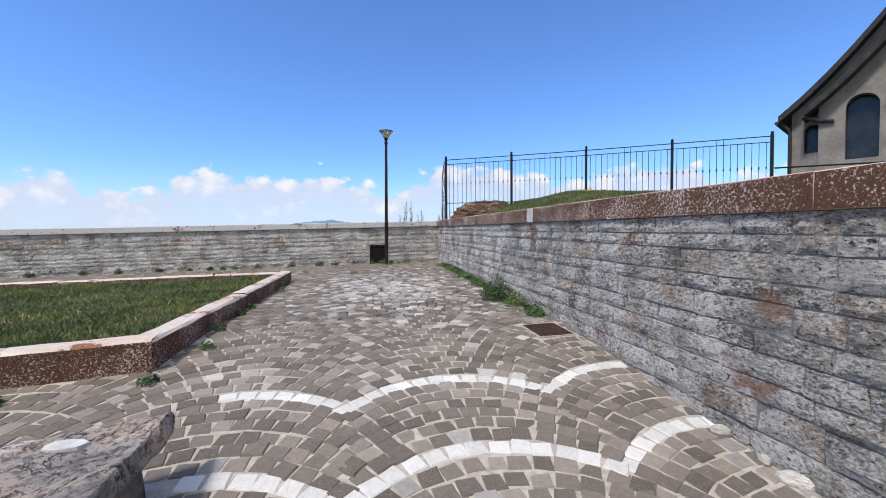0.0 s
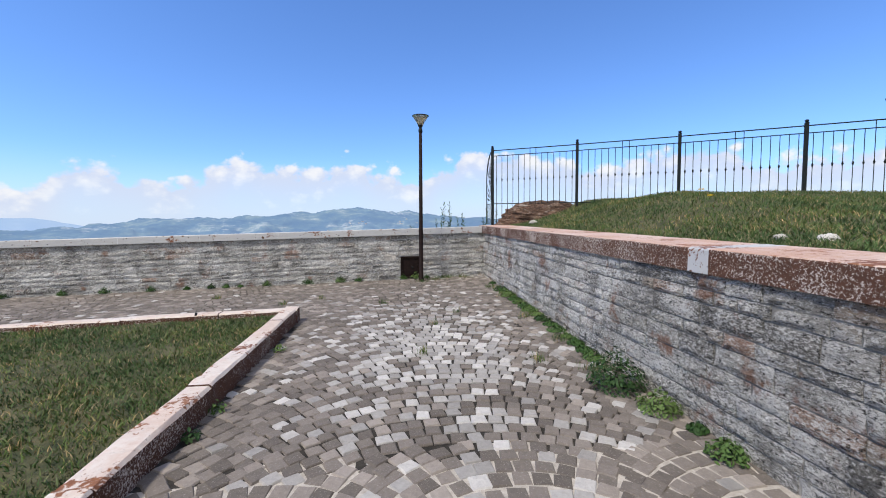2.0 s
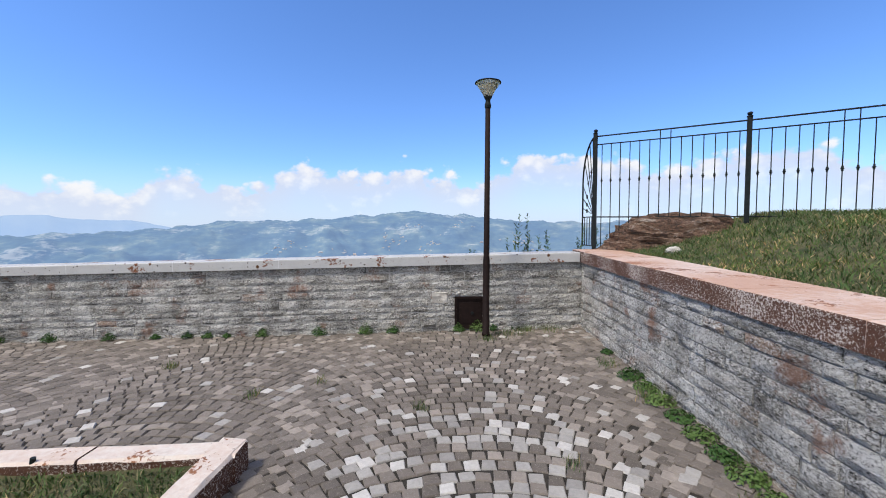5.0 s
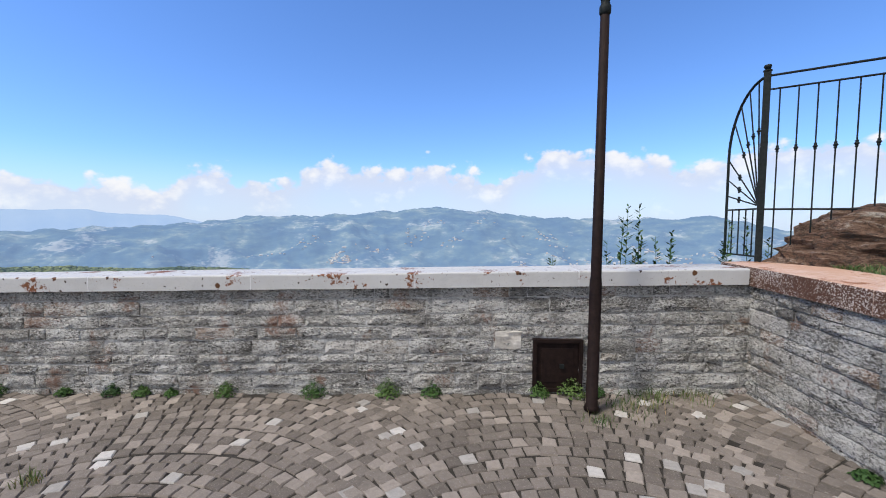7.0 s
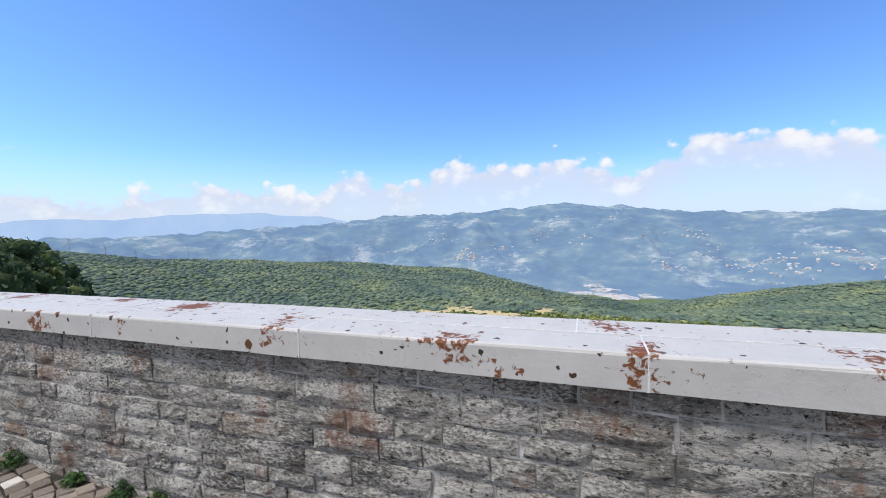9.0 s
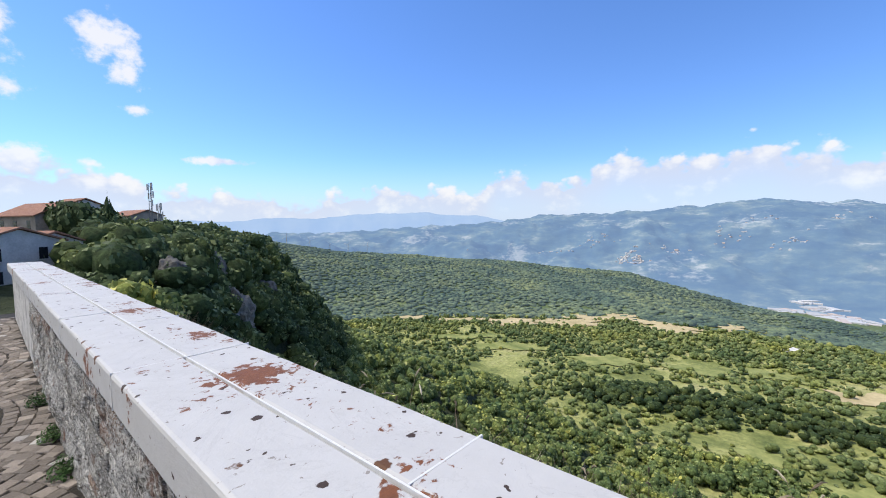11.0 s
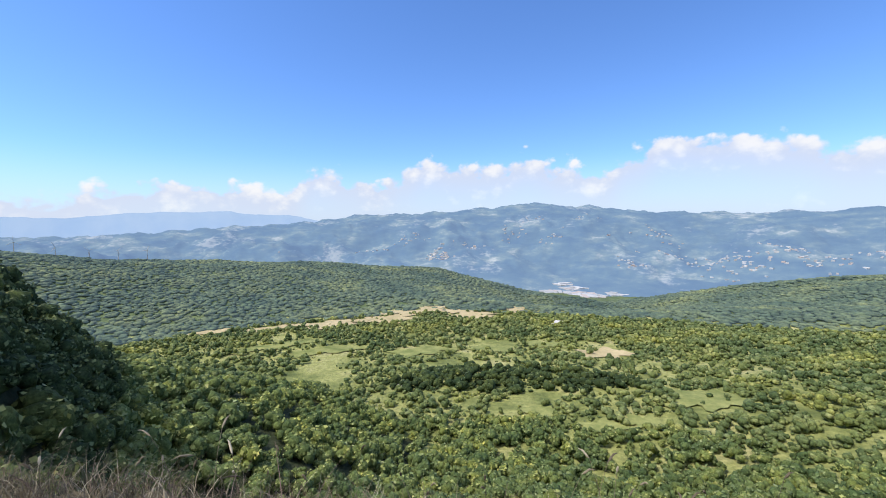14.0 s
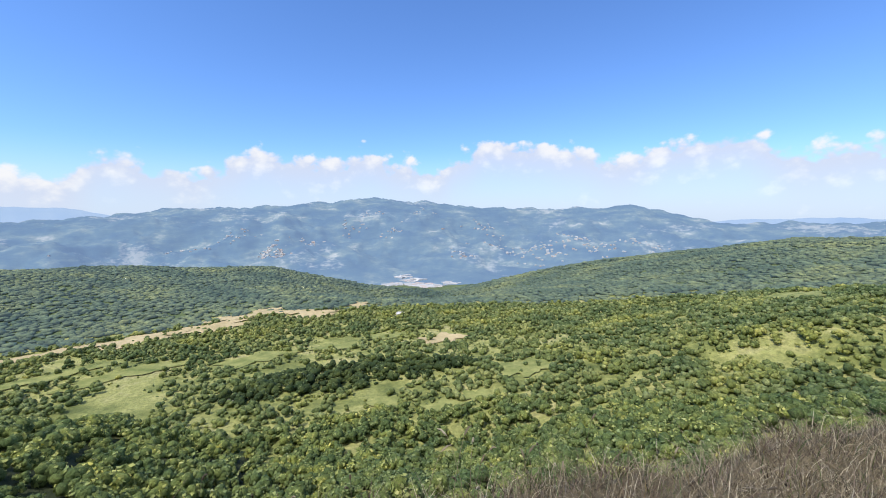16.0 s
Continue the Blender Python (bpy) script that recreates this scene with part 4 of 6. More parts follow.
for x0, x1, y0, y1 in ((-0.197, -0.183, -0.208, 0.208), (0.183, 0.197, -0.208, 0.208), (-0.183, 0.183, -0.208, -0.193), (-0.183, 0.183, 0.193, 0.208)):
    box(bm, x0, x1, y0, y1, -0.03, 0.006)
part("rim", bm_mesh("rim", bm, JOINT_PALE), cover, "concrete rim")

# mound behind the retaining wall
FP = [Vector((2.99 + 1.672 * i, 12.28 - 1.152 * i, 0)) for i in range(5)]


def mound_z(x, y):
    x, y = np.asarray(x, float), np.asarray(y, float)
    s = x - (wall_x(y) + 0.6)
    e = 0.62 * smooth(s, -0.25, 2.3) * (1 - 0.7 * smooth(y, 11.5, 12.6)) * (0.12 + 0.88 * smooth(y, 3.4, 9.0))
    return ret_top(y) - 0.02 + e + 0.05 * fbm(x, y, 0.9, 3) * smooth(s, 0, 0.8)


mx, my = np.meshgrid(np.linspace(0, 1, 70), np.linspace(-5.5, 12.6, 80))
mx = wall_x(my) + 0.585 + mx ** 1.5 * 22.0
mz = mound_z(mx, my)
off = (my - 12.28) * 1.672 + (mx - 2.99) * 1.152          # beyond the fence
mz = mz - np.clip(off / 2.03 - 0.9, 0, 40) * 0.9
mound = tagged(part("ground_mound", quick_mesh("ground_mound", np.stack([mx, my, mz], -1).reshape(-1, 3), grid_faces(80, 70)[:, ::-1], TURF, True)), "grassy mound with dry patches behind the wall", "mound", kind="structure")
n = 150000
qx, qy = wall_x(8) + 0.5 + rng.random(n) ** 1.35 * 9.0, rng.uniform(3.8, 12.3, n)
keep = (qx > wall_x(qy) + 0.60) & ((qy - 12.28) * 1.672 + (qx - 2.99) * 1.152 < 1.4)
qx, qy = qx[keep], qy[keep]
dens = fbm(qx, qy, 0.9, 3, 4.0) + 0.5 * fbm(qx, qy, 3.0, 2)
k = dens > rng.uniform(-1.5, 0.2, len(qx))
qx, qy = qx[k], qy[k]
gv, gf = blades(np.column_stack([qx, qy, mound_z(qx, qy) - 0.02]), 0.02, 0.08, 0.0062, 1.2, 5)
tagged(part("mound_grass", quick_mesh("mound_grass", gv, gf, GRASS)), "tufted green and straw-coloured grass on the mound", "grass", kind="stuff")


def boulder(name, place, size, seed, mat, label, cat="rock", rough=0.22):
    bm = bmesh.new()
    bmesh.ops.create_icosphere(bm, subdivisions=4, radius=1.0)
    for w in bm.verts:
        c = w.co
        o = Vector((seed * 3.1, seed * 1.7, seed))
        k = 1 + rough * noise.noise(c * 1.6 + o) + rough * 0.55 * noise.noise(c * 4.2 + o) + rough * 0.4 * noise.noise(c * 10 + o)
        z = c.z * k
        z = round(z * 5) / 5 * 0.5 + z * 0.5
        w.co = Vector((c.x * k * size[0], c.y * k * size[1], z * size[2]))
    return tagged(part(name, bm_mesh(name, bm, mat), None, "", Matrix.Translation(place) @ Matrix.Rotation(seed, 4, "Z")), label, cat)


def outcrop(place, turn, size, seed, label, mat):
    """A ledge of bedded rock: one craggy mass with its beds weathered back unevenly."""
    bm = bmesh.new()
    bmesh.ops.create_icosphere(bm, subdivisions=5, radius=1.0)
    o = Vector((seed * 3.1, seed * 1.7, seed))
    for w in bm.verts:
        c = w.co.copy()
        k = 1 + 0.26 * noise.noise(c * 1.7 + o) + 0.13 * noise.noise(c * 4.5 + o)
        bed = noise.noise(Vector((c.x * 1.3, c.y * 1.3, c.z * 7.5)) + o)
        side = 1 - c.z * c.z
        k += side * (0.13 * max(-0.5, min(0.5, bed * 3)) + 0.05 * noise.noise(Vector((c.x * 9, c.y * 9, c.z * 22)) + o))
        k += 0.035 * noise.noise(c * 13 + o)
        w.co = Vector((c.x * k * size[0], c.y * k * size[1], c.z * k * size[2]))
    return tagged(part("rock", bm_mesh("rock", bm, mat), None, "", Matrix.Translation(place) @ Matrix.Rotation(radians(turn), 4, "Z")), label, "rock")


outcrop((4.05, 11.78, 1.16), -34.6, (1.0, 0.48, 0.56), 3.0, "rusty brown bedded rock outcrop beside the fence", ROCK)
boulder("rock", (7.6, 5.6, 1.20), (0.8, 0.5, 0.4), 2.7, ROCK, "dark lichen-covered rock on the mound")
PALE = mat_plain("pale_limestone", (0.36, 0.33, 0.29), (0.60, 0.56, 0.50), 5.0, 0.95, 0.8, 0.02)
for px, py, s in ((3.55, 10.95, 0.11), (3.42, 5.2, 0.06), (3.5, 4.9, 0.08)):
    boulder("rock", (px, py, float(mound_z(px, py)) + s * 0.15), (s, s * 0.8, s * 0.5), px, PALE, "pale loose stone in the grass", "stone")


# wrought iron fence
def bar(p, q, r=0.0075, n=6):
    return tube([p, q], r, n)


def knot(p, s=1.0):
    v, f = lathe([(0.008 * s, -0.034 * s), (0.014 * s, -0.024 * s), (0.010 * s, -0.016 * s), (0.021 * s, 0.0), (0.010 * s, 0.016 * s), (0.014 * s, 0.024 * s), (0.008 * s, 0.034 * s)], 8)
    return [Vector(w) + p for w in v], f


fence = tagged(part("fence", None, None, "", pose(2.99, 12.28, 1.1)), "black wrought iron fence with knotted bars on the mound", "fence")
fence_inv = Matrix.Translation((-2.99, -12.28, -1.1))


def fpart(name, shape, label="", owner=None):
    return part(name, mesh_of(name, [fence_inv @ Vector(v) for v in shape[0]], shape[1], IRON), owner or fence, label)


POST_TOP = [3.12, 3.09, 3.07, 3.06, 3.05]
for i, (p, zt) in enumerate(zip(FP, POST_TOP)):
    low = 1.08 if i == 0 else float(mound_z(p.x, p.y)) - 0.25
    bm = bmesh.new()
    box(bm, -0.03, 0.03, -0.03, 0.03, low, zt - 0.075, 0.004)
    bmesh.ops.rotate(bm, verts=bm.verts[:], cent=(0, 0, 0), matrix=Matrix.Rotation(math.atan2(-1.152, 1.672), 3, "Z"))
    bmesh.ops.translate(bm, verts=bm.verts[:], vec=(p.x - 2.99, p.y - 12.28, -1.1))
    post = part("post", bm_mesh("post", bm, IRON), fence)
    v, f = lathe([(0.030, zt - 0.075), (0.038, zt - 0.070), (0.038, zt - 0.058), (0.018, zt - 0.052), (0.030, zt - 0.036), (0.034, zt - 0.022), (0.028, zt - 0.008), (0.008, zt)], 14)
    fpart("finial", ([Vector(w) + p for w in v], f), "", post)
for i in range(4):
    a, b = FP[i], FP[i + 1]
    za, zb = POST_TOP[i], POST_TOP[i + 1]

    def at(t, drop):
        q = a.lerp(b, t)
        return Vector((q.x, q.y, za + (zb - za) * t - drop))
    for drop, r in ((0.115, 0.012), (0.25, 0.010), (1.435, 0.010)):
        fpart("rail", bar(at(0.01, drop), at(0.99, drop), r, 8))
    nb = 14
    for j in range(nb):
        t = (j + 0.75) / (nb + 0.5)
        g = at(t, 0)
        ground_z = float(mound_z(g.x, g.y)) - 0.1
        foot = max(1.12, min(ground_z, g.z - 1.435))
        if not (i == 0 and j < 6):
            foot = g.z - 1.44
        head = 0.115 if j in (6, 7) else 0.25
        fpart("bar", merged(bar(at(t, head), Vector((g.x, g.y, foot)), 0.0068), knot(at(t, 0.84))))
# quarter-round wing that reaches out over the drop
d = Vector((-0.03, 1.0, 0.0)).normalized()
wing_w, zt = 0.50, POST_TOP[0]


def wing(t, z):
    return Vector((FP[0].x + d.x * t, FP[0].y + d.y * t, z))


def wing_edge(a):
    return wing(wing_w * math.sin(a), 2.26 + (zt - 0.115 - 2.26) * math.cos(a))


fpart("wing_frame", tube([wing_edge(a) for a in np.linspace(0, math.pi / 2, 14)] + [wing(wing_w, 2.0), wing(wing_w, 1.6), wing(wing_w, 1.18)], 0.014, 8), "quarter-round end frame")
fpart("rail", bar(wing(0.02, 1.69), wing(wing_w, 1.69), 0.009))
fpart("rail", bar(wing(0.02, 1.20), wing(wing_w, 1.20), 0.009))
for j in range(4):
    t = wing_w * (j + 1) / 5
    fpart("bar", bar(wing(t, 1.69), wing(t, 1.20), 0.007))
hub = wing(0.03, 1.72)
for k in (0.21, 0.45, 0.68, 0.86):
    tip = wing_edge(math.asin(k))
    fpart("bar", merged(bar(hub, tip, 0.007), knot(hub.lerp(tip, 0.60))))
for z in (2.25, 2.03, 1.85):
    tip = wing(wing_w, z)
    fpart("bar", merged(bar(hub, tip, 0.007), knot(hub.lerp(tip, 0.60))))

# ---- woods, fields and settlements ----
def spot(az, dep, limit=2400.0):
    """Where a line from the parapet at that azimuth and depression meets the land."""
    d = np.concatenate([np.linspace(20, 400, 400), np.linspace(401, limit, 1200)])
    x, y = CX - d * math.sin(radians(az)), CY + d * math.cos(radians(az))
    z = 1.65 - d * math.tan(radians(dep))
    hit = np.nonzero(land(x, y) >= z)[0]
    i = hit[0] if len(hit) else len(d) - 1
    return np.array([x[i], y[i]]), d[i]


STRAW = mat_plain("dry_mown_field", (0.40, 0.33, 0.17), (0.58, 0.47, 0.27), 0.05, 0.95, 0.6, 0.3)
MEADOW = mat_plain("bright_green_meadow", (0.15, 0.185, 0.052), (0.34, 0.345, 0.12), 0.09, 0.95, 0.6, 0.3)
SCAR = mat_plain("white_quarry_scar", (0.50, 0.48, 0.45), (0.74, 0.71, 0.67), 0.2, 0.95, 0.6, 0.3)
CLEAR = []


def field(az, dep, wide, deep, mat, label, turn=0.0):
    """An open field: half width and half depth in degrees as seen from the terrace."""
    c, d = spot(az, dep)
    _, d0 = spot(az, dep + deep)
    _, d1 = spot(az, max(dep - deep, 2.0))
    hw, hd = d * math.tan(radians(wide)), max((d1 - d0) / 2, 6.0)
    hd = min(hd, hw * 1.2)
    out = np.array([-math.sin(radians(az)), math.cos(radians(az))])
    side = np.array([out[1], -out[0]])
    nr, na = 7, 36
    verts = []
    for i in range(nr):
        for j in range(na):
            a = 2 * math.pi * j / na
            k = (i / (nr - 1)) * (1 + 0.28 * math.sin(2 * a + az) + 0.22 * math.sin(5 * a + 2 * az) + 0.14 * math.sin(9 * a + 3 * az))
            p = c + side * (hw * k * math.cos(a)) + out * (hd * k * math.sin(a) + turn * hw * k * math.cos(a))
            verts.append((p[0], p[1], float(land(p[0], p[1])) + 0.9 + 0.4 * (d > 500)))
    faces = [(i * na + j, i * na + (j + 1) % na, (i + 1) * na + (j + 1) % na, (i + 1) * na + j) for i in range(nr - 1) for j in range(na)]
    CLEAR.append((c, side, out, hw * 0.97, hd * 0.97, turn))
    tagged(part("field", mesh_of("field", verts, faces, mat, True)), label, "field", "fields on the plateau", "structure")


dry = "straw-coloured mown field among dark hedges and trees"
lush = "bright green meadow between clumps of trees"
for az, dep, w, h in ((31, 14.0, 4.2, 0.42), (23.5, 13.75, 4.6, 0.45), (17.5, 12.6, 2.6, 0.40), (39, 13.9, 4.0, 0.30), (11.5, 13.4, 3.6, 0.42), (21.0, 12.9, 3.0, 0.34), (14.2, 12.9, 2.2, 0.30), (5.4, 12.5, 1.4, 0.42), (-6.2, 17.6, 3.2, 0.62), (-58, 11.6, 3.5, 0.45), (46, 13.5, 2.6, 0.28)):
    field(az, dep, w, h, STRAW, dry)
for az, dep, w, h in ((2, 25.5, 2.0, 0.8), (-6, 26.5, 2.6, 0.9), (-18, 21.0, 4.0, 1.2), (19, 18.2, 4.5, 0.6), (32, 17.3, 5.5, 0.5), (-11, 25.0, 2.0, 0.8), (39, 16.2, 4.5, 0.4), (-48, 9.0, 2.6, 0.4), (9, 17.9, 3.0, 0.5), (2, 17.0, 2.4, 0.5)):
    field(az, dep, w, h, MEADOW, lush)
for az, dep, w, h in ((0.0, 14.0, 0.75, 0.35), (22.0, 22.8, 1.0, 0.22), (-23.5, 12.4, 0.22, 0.35), (-26.2, 11.4, 0.2, 0.25)):
    field(az, dep, w, h, SCAR, "pale bare rock scar in the woods")


def in_fields(x, y):
    hit = np.zeros(len(x), bool)
    for c, side, out, hw, hd, turn in CLEAR:
        a = ((x - c[0]) * side[0] + (y - c[1]) * side[1]) / hw
        b = ((x - c[0]) * out[0] + (y - c[1]) * out[1]) / hd - turn * a * hw / hd
        hit |= a * a + b * b < 1.0
    return hit


def crown(n, seed, size=0.24, lobes=6, ruffle=0.5):
    """Leaf clumps over a few lobes: n small bent quads, unit height, unit width."""
    r = np.random.default_rng(seed)
    lc = np.column_stack([r.uniform(-0.27, 0.27, lobes), r.uniform(-0.27, 0.27, lobes), r.uniform(0.34, 0.72, lobes)])
    lr = r.uniform(0.19, 0.32, lobes)
    k = r.integers(0, lobes, n)
    v = r.normal(size=(n, 3))
    v[:, 2] = np.abs(v[:, 2]) * 0.9 - 0.25
    v /= np.linalg.norm(v, axis=1)[:, None]
    p = lc[k] + v * (lr[k] * r.uniform(0.72, 1.08, n))[:, None]
    nrm = v * 0.75 + r.normal(0, ruffle, (n, 3))
    nrm /= np.linalg.norm(nrm, axis=1)[:, None]
    t = np.cross(nrm, r.normal(size=(n, 3)))
    t /= np.linalg.norm(t, axis=1)[:, None]
    b = np.cross(nrm, t)
    s = (size * r.uniform(0.55, 1.15, n))[:, None] * 0.5
    q = np.stack([p - t * s, p - b * s * 0.8 - nrm * s * 0.2, p + t * s, p + b * s * 0.8 - nrm * s * 0.2], 1)
    verts = q.reshape(-1, 3)
    faces = np.arange(n * 4).reshape(-1, 4)
    return verts, faces


PHI = (1 + 5 ** 0.5) / 2
ICO_V = np.array([(-1, PHI, 0), (1, PHI, 0), (-1, -PHI, 0), (1, -PHI, 0), (0, -1, PHI), (0, 1, PHI), (0, -1, -PHI), (0, 1, -PHI), (PHI, 0, -1), (PHI, 0, 1), (-PHI, 0, -1), (-PHI, 0, 1)]) / math.hypot(1, PHI)
ICO_F = np.array([(0, 11, 5), (0, 5, 1), (0, 1, 7), (0, 7, 10), (0, 10, 11), (1, 5, 9), (5, 11, 4), (11, 10, 2), (10, 7, 6), (7, 1, 8), (3, 9, 4), (3, 4, 2), (3, 2, 6), (3, 6, 8), (3, 8, 9), (4, 9, 5), (2, 4, 11), (6, 2, 10), (8, 6, 7), (9, 8, 1)])


def clumps(seed, lobes, fat=0.95):
    """The closed heart of a crown: one uneven clump for each lobe of crown(seed)."""
    r = np.random.default_rng(seed)
    lc = np.column_stack([r.uniform(-0.27, 0.27, lobes), r.uniform(-0.27, 0.27, lobes), r.uniform(0.34, 0.72, lobes)])
    lr = r.uniform(0.19, 0.32, lobes) * fat
    v = [c + ICO_V * (k * r.uniform(0.78, 1.18, (12, 1))) for c, k in zip(lc, lr)]
    return np.concatenate(v), np.concatenate([ICO_F + 12 * i for i in range(lobes)])


def plant(name, shapes, x, y, wide, high, mat, label, cat="trees", smoothed=False, owner=None):
    """Copies of the shapes at the places, joined into one mesh of woodland."""
    r = np.random.default_rng(len(x))
    z = land(x, y)
    pick = r.integers(0, len(shapes), len(x))
    turn = r.uniform(0, 2 * np.pi, len(x))
    allv, allf, o = [], [], 0
    for s, (sv, sf) in enumerate(shapes):
        i = np.nonzero(pick == s)[0]
        if not len(i):
            continue
        c, n_ = np.cos(turn[i])[:, None], np.sin(turn[i])[:, None]
        vx = (sv[None, :, 0] * c - sv[None, :, 1] * n_) * wide[i][:, None] + x[i][:, None]
        vy = (sv[None, :, 0] * n_ + sv[None, :, 1] * c) * wide[i][:, None] + y[i][:, None]
        vz = sv[None, :, 2] * high[i][:, None] + z[i][:, None] - 0.4
        allv.append(np.stack([vx, vy, vz], -1).reshape(-1, 3))
        allf.append((sf[None] + (np.arange(len(i)) * len(sv))[:, None, None] + o).reshape(-1, sf.shape[1]))
        o += len(i) * len(sv)
    me = quick_mesh(name, np.concatenate(allv), np.concatenate(allf), mat, smoothed)
    if owner is not None:
        return tagged(part(name, me, owner), kind="stuff")
    return tagged(part(name, me), label, cat, kind="stuff")


# inner clumps darker than outer leaves: shade inside the crown put in colour
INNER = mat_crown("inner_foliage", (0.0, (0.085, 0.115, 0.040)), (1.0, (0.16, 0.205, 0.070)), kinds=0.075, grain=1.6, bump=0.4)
# darker leaf tones put the spur's shade and a cloud shadow into colour
DARK_LEAVES = mat_leaf("shade_dark_leaves", (0.0, (0.072, 0.100, 0.038)), (0.6, (0.128, 0.165, 0.060)), (1.0, (0.22, 0.25, 0.10)), kinds=0.06)
DARK_CROWNS = mat_crown("shade_dark_crowns", (0.0, (0.036, 0.055, 0.022)), (1.0, (0.072, 0.100, 0.038)), kinds=0.06, grain=1.6, bump=0.4)
SCRUB = mat_crown("plateau_tree_crowns", (0.0, (0.090, 0.120, 0.045)), (0.6, (0.155, 0.19, 0.068)), (1.0, (0.26, 0.285, 0.12)), kinds=0.02, grain=0.7, bump=0.6)
FAR_CROWNS = mat_crown("hazy_distant_woodland", (0.0, (0.092, 0.120, 0.062)), (0.6, (0.115, 0.146, 0.073)), (1.0, (0.140, 0.172, 0.088)), kinds=0.008, grain=0.12, bump=0.5, air=0.10)


def scatter(n, d0, d1, a0, a1, seed, power=1.0):
    r = np.random.default_rng(seed)
    d = np.sqrt(r.uniform(d0 ** 2, d1 ** 2, n)) if power == 1.0 else d0 + (d1 - d0) * r.random(n) ** power
    a = np.radians(r.uniform(a0, a1, n))
    return CX - d * np.sin(a), CY + d * np.cos(a), d, np.degrees(a)


def thin(x, y, d, seed, floor, scale=0.02, sharp=1.0):
    """Keep woods in clumps and leave clearings."""
    r = np.random.default_rng(seed)
    f = fbm(x, y, scale, 4, 9.0) + 0.6 * fbm(x, y, scale * 0.3, 2, 3.0)
    k = (f > r.uniform(-1.5, 0.3, len(x)) * sharp - 0.6 * (1 - sharp) + floor) & ~(in_fields(x, y) & (r.random(len(x)) > 0.06))
    return k


# near slope and spur
hx_, hy_ = polar(np.array([79.5, 80.2, 81.0, 81.8, 82.4, 80.6, 78.8, 81.4, 83.2, 84.2, 79.0, 82.8]), np.array([100.0]))
x, y, d, a = [np.concatenate(q) for q in zip(scatter(5200, 52, 235, -62, 96, 21), scatter(1100, 72, 175, 52, 84, 24), scatter(420, 24, 74, 40, 86, 25))]
k = thin(x, y, d, 1, -0.75 + 0.75 * smooth(-a, -4, 10) * smooth(d, 90, 130), 0.03) & (land(x, y) < np.where(x < -60, 4.0, np.where(x < -20, -2.5, -16))) & (y > 17) & ~((x < -95) & (y < 27)) & (a < 84)
x, y = np.concatenate([x[k], hx_[0]]), np.concatenate([y[k], hy_[0]])
r = np.random.default_rng(5)
w = r.uniform(3.4, 8.2, len(x)) * np.where(r.random(len(x)) < 0.25, 0.55, 1.0) * np.where(np.hypot(x - CX, y - CY) < 60, 0.55, 1.0)
h = w * r.uniform(0.75, 1.15, len(x))
dd = np.hypot(x - CX, y - CY)


def cloud_shadow_zone(x, y):
    """Where a cloud shadow crosses the plateau; trees here get darker leaf colours."""
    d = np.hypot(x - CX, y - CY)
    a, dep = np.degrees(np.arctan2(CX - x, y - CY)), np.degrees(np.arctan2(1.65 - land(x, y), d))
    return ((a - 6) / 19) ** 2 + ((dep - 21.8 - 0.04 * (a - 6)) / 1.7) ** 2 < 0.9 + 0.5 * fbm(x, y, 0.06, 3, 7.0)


close, spur = dd < 140, ((x < -48) & (dd < 190) & (land(x, y) > -42)) | ((dd >= 140) & cloud_shadow_zone(x, y))
wood, outer = close & ~spur, ~close & ~spur
near_woods = plant("woods", [crown(150, 40 + i, 0.17, 8, 0.34) for i in range(6)], x[wood], y[wood], w[wood], h[wood], LEAVES, "dense broadleaf woods on the slope below the parapet")
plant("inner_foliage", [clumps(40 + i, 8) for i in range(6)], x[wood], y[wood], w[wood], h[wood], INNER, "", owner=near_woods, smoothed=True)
plant("holm_oaks", [crown(190, 45 + i, 0.125, 9, 0.36) for i in range(6)], x[spur], y[spur], w[spur], h[spur], DARK_LEAVES, "", owner=near_woods)
plant("oak_foliage", [clumps(45 + i, 9) for i in range(6)], x[spur], y[spur], w[spur], h[spur], DARK_CROWNS, "", owner=near_woods, smoothed=True)
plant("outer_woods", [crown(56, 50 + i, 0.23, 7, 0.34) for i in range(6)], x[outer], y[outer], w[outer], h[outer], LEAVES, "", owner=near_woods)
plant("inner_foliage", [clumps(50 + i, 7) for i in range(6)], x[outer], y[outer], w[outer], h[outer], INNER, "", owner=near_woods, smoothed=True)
# plateau
x, y, d, a = scatter(21000, 235, 560, -64, 72, 22)
belt = cloud_shadow_zone(x, y)
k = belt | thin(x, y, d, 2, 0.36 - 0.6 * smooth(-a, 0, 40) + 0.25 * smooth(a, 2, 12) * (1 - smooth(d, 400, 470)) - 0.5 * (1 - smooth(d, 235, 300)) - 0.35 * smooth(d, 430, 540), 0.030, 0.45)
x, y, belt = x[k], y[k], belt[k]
w = 1.8 + 6.0 * r.random(len(x)) ** 1.7
h = w * r.uniform(0.65, 1.0, len(x))
plateau_woods = plant("woods", [clumps(80 + i, 4, 1.15) for i in range(8)], x[~belt], y[~belt], w[~belt], h[~belt], SCRUB, "scattered broadleaf trees and scrub on the plateau", smoothed=True)
plant("outer_leaves", [crown(14, 80 + i, 0.30, 4, 0.3) for i in range(8)], x[~belt], y[~belt], w[~belt], h[~belt], SCRUB, "", owner=plateau_woods)
# cloud shadow painted as a belt of darker, larger trees
oak_belt = plant("oak_belt", [clumps(95 + i, 5, 1.1) for i in range(6)], x[belt], y[belt], w[belt] * 1.25, h[belt] * 1.25, DARK_CROWNS, "belt of darker trees painting a cloud shadow across the plateau", smoothed=True)
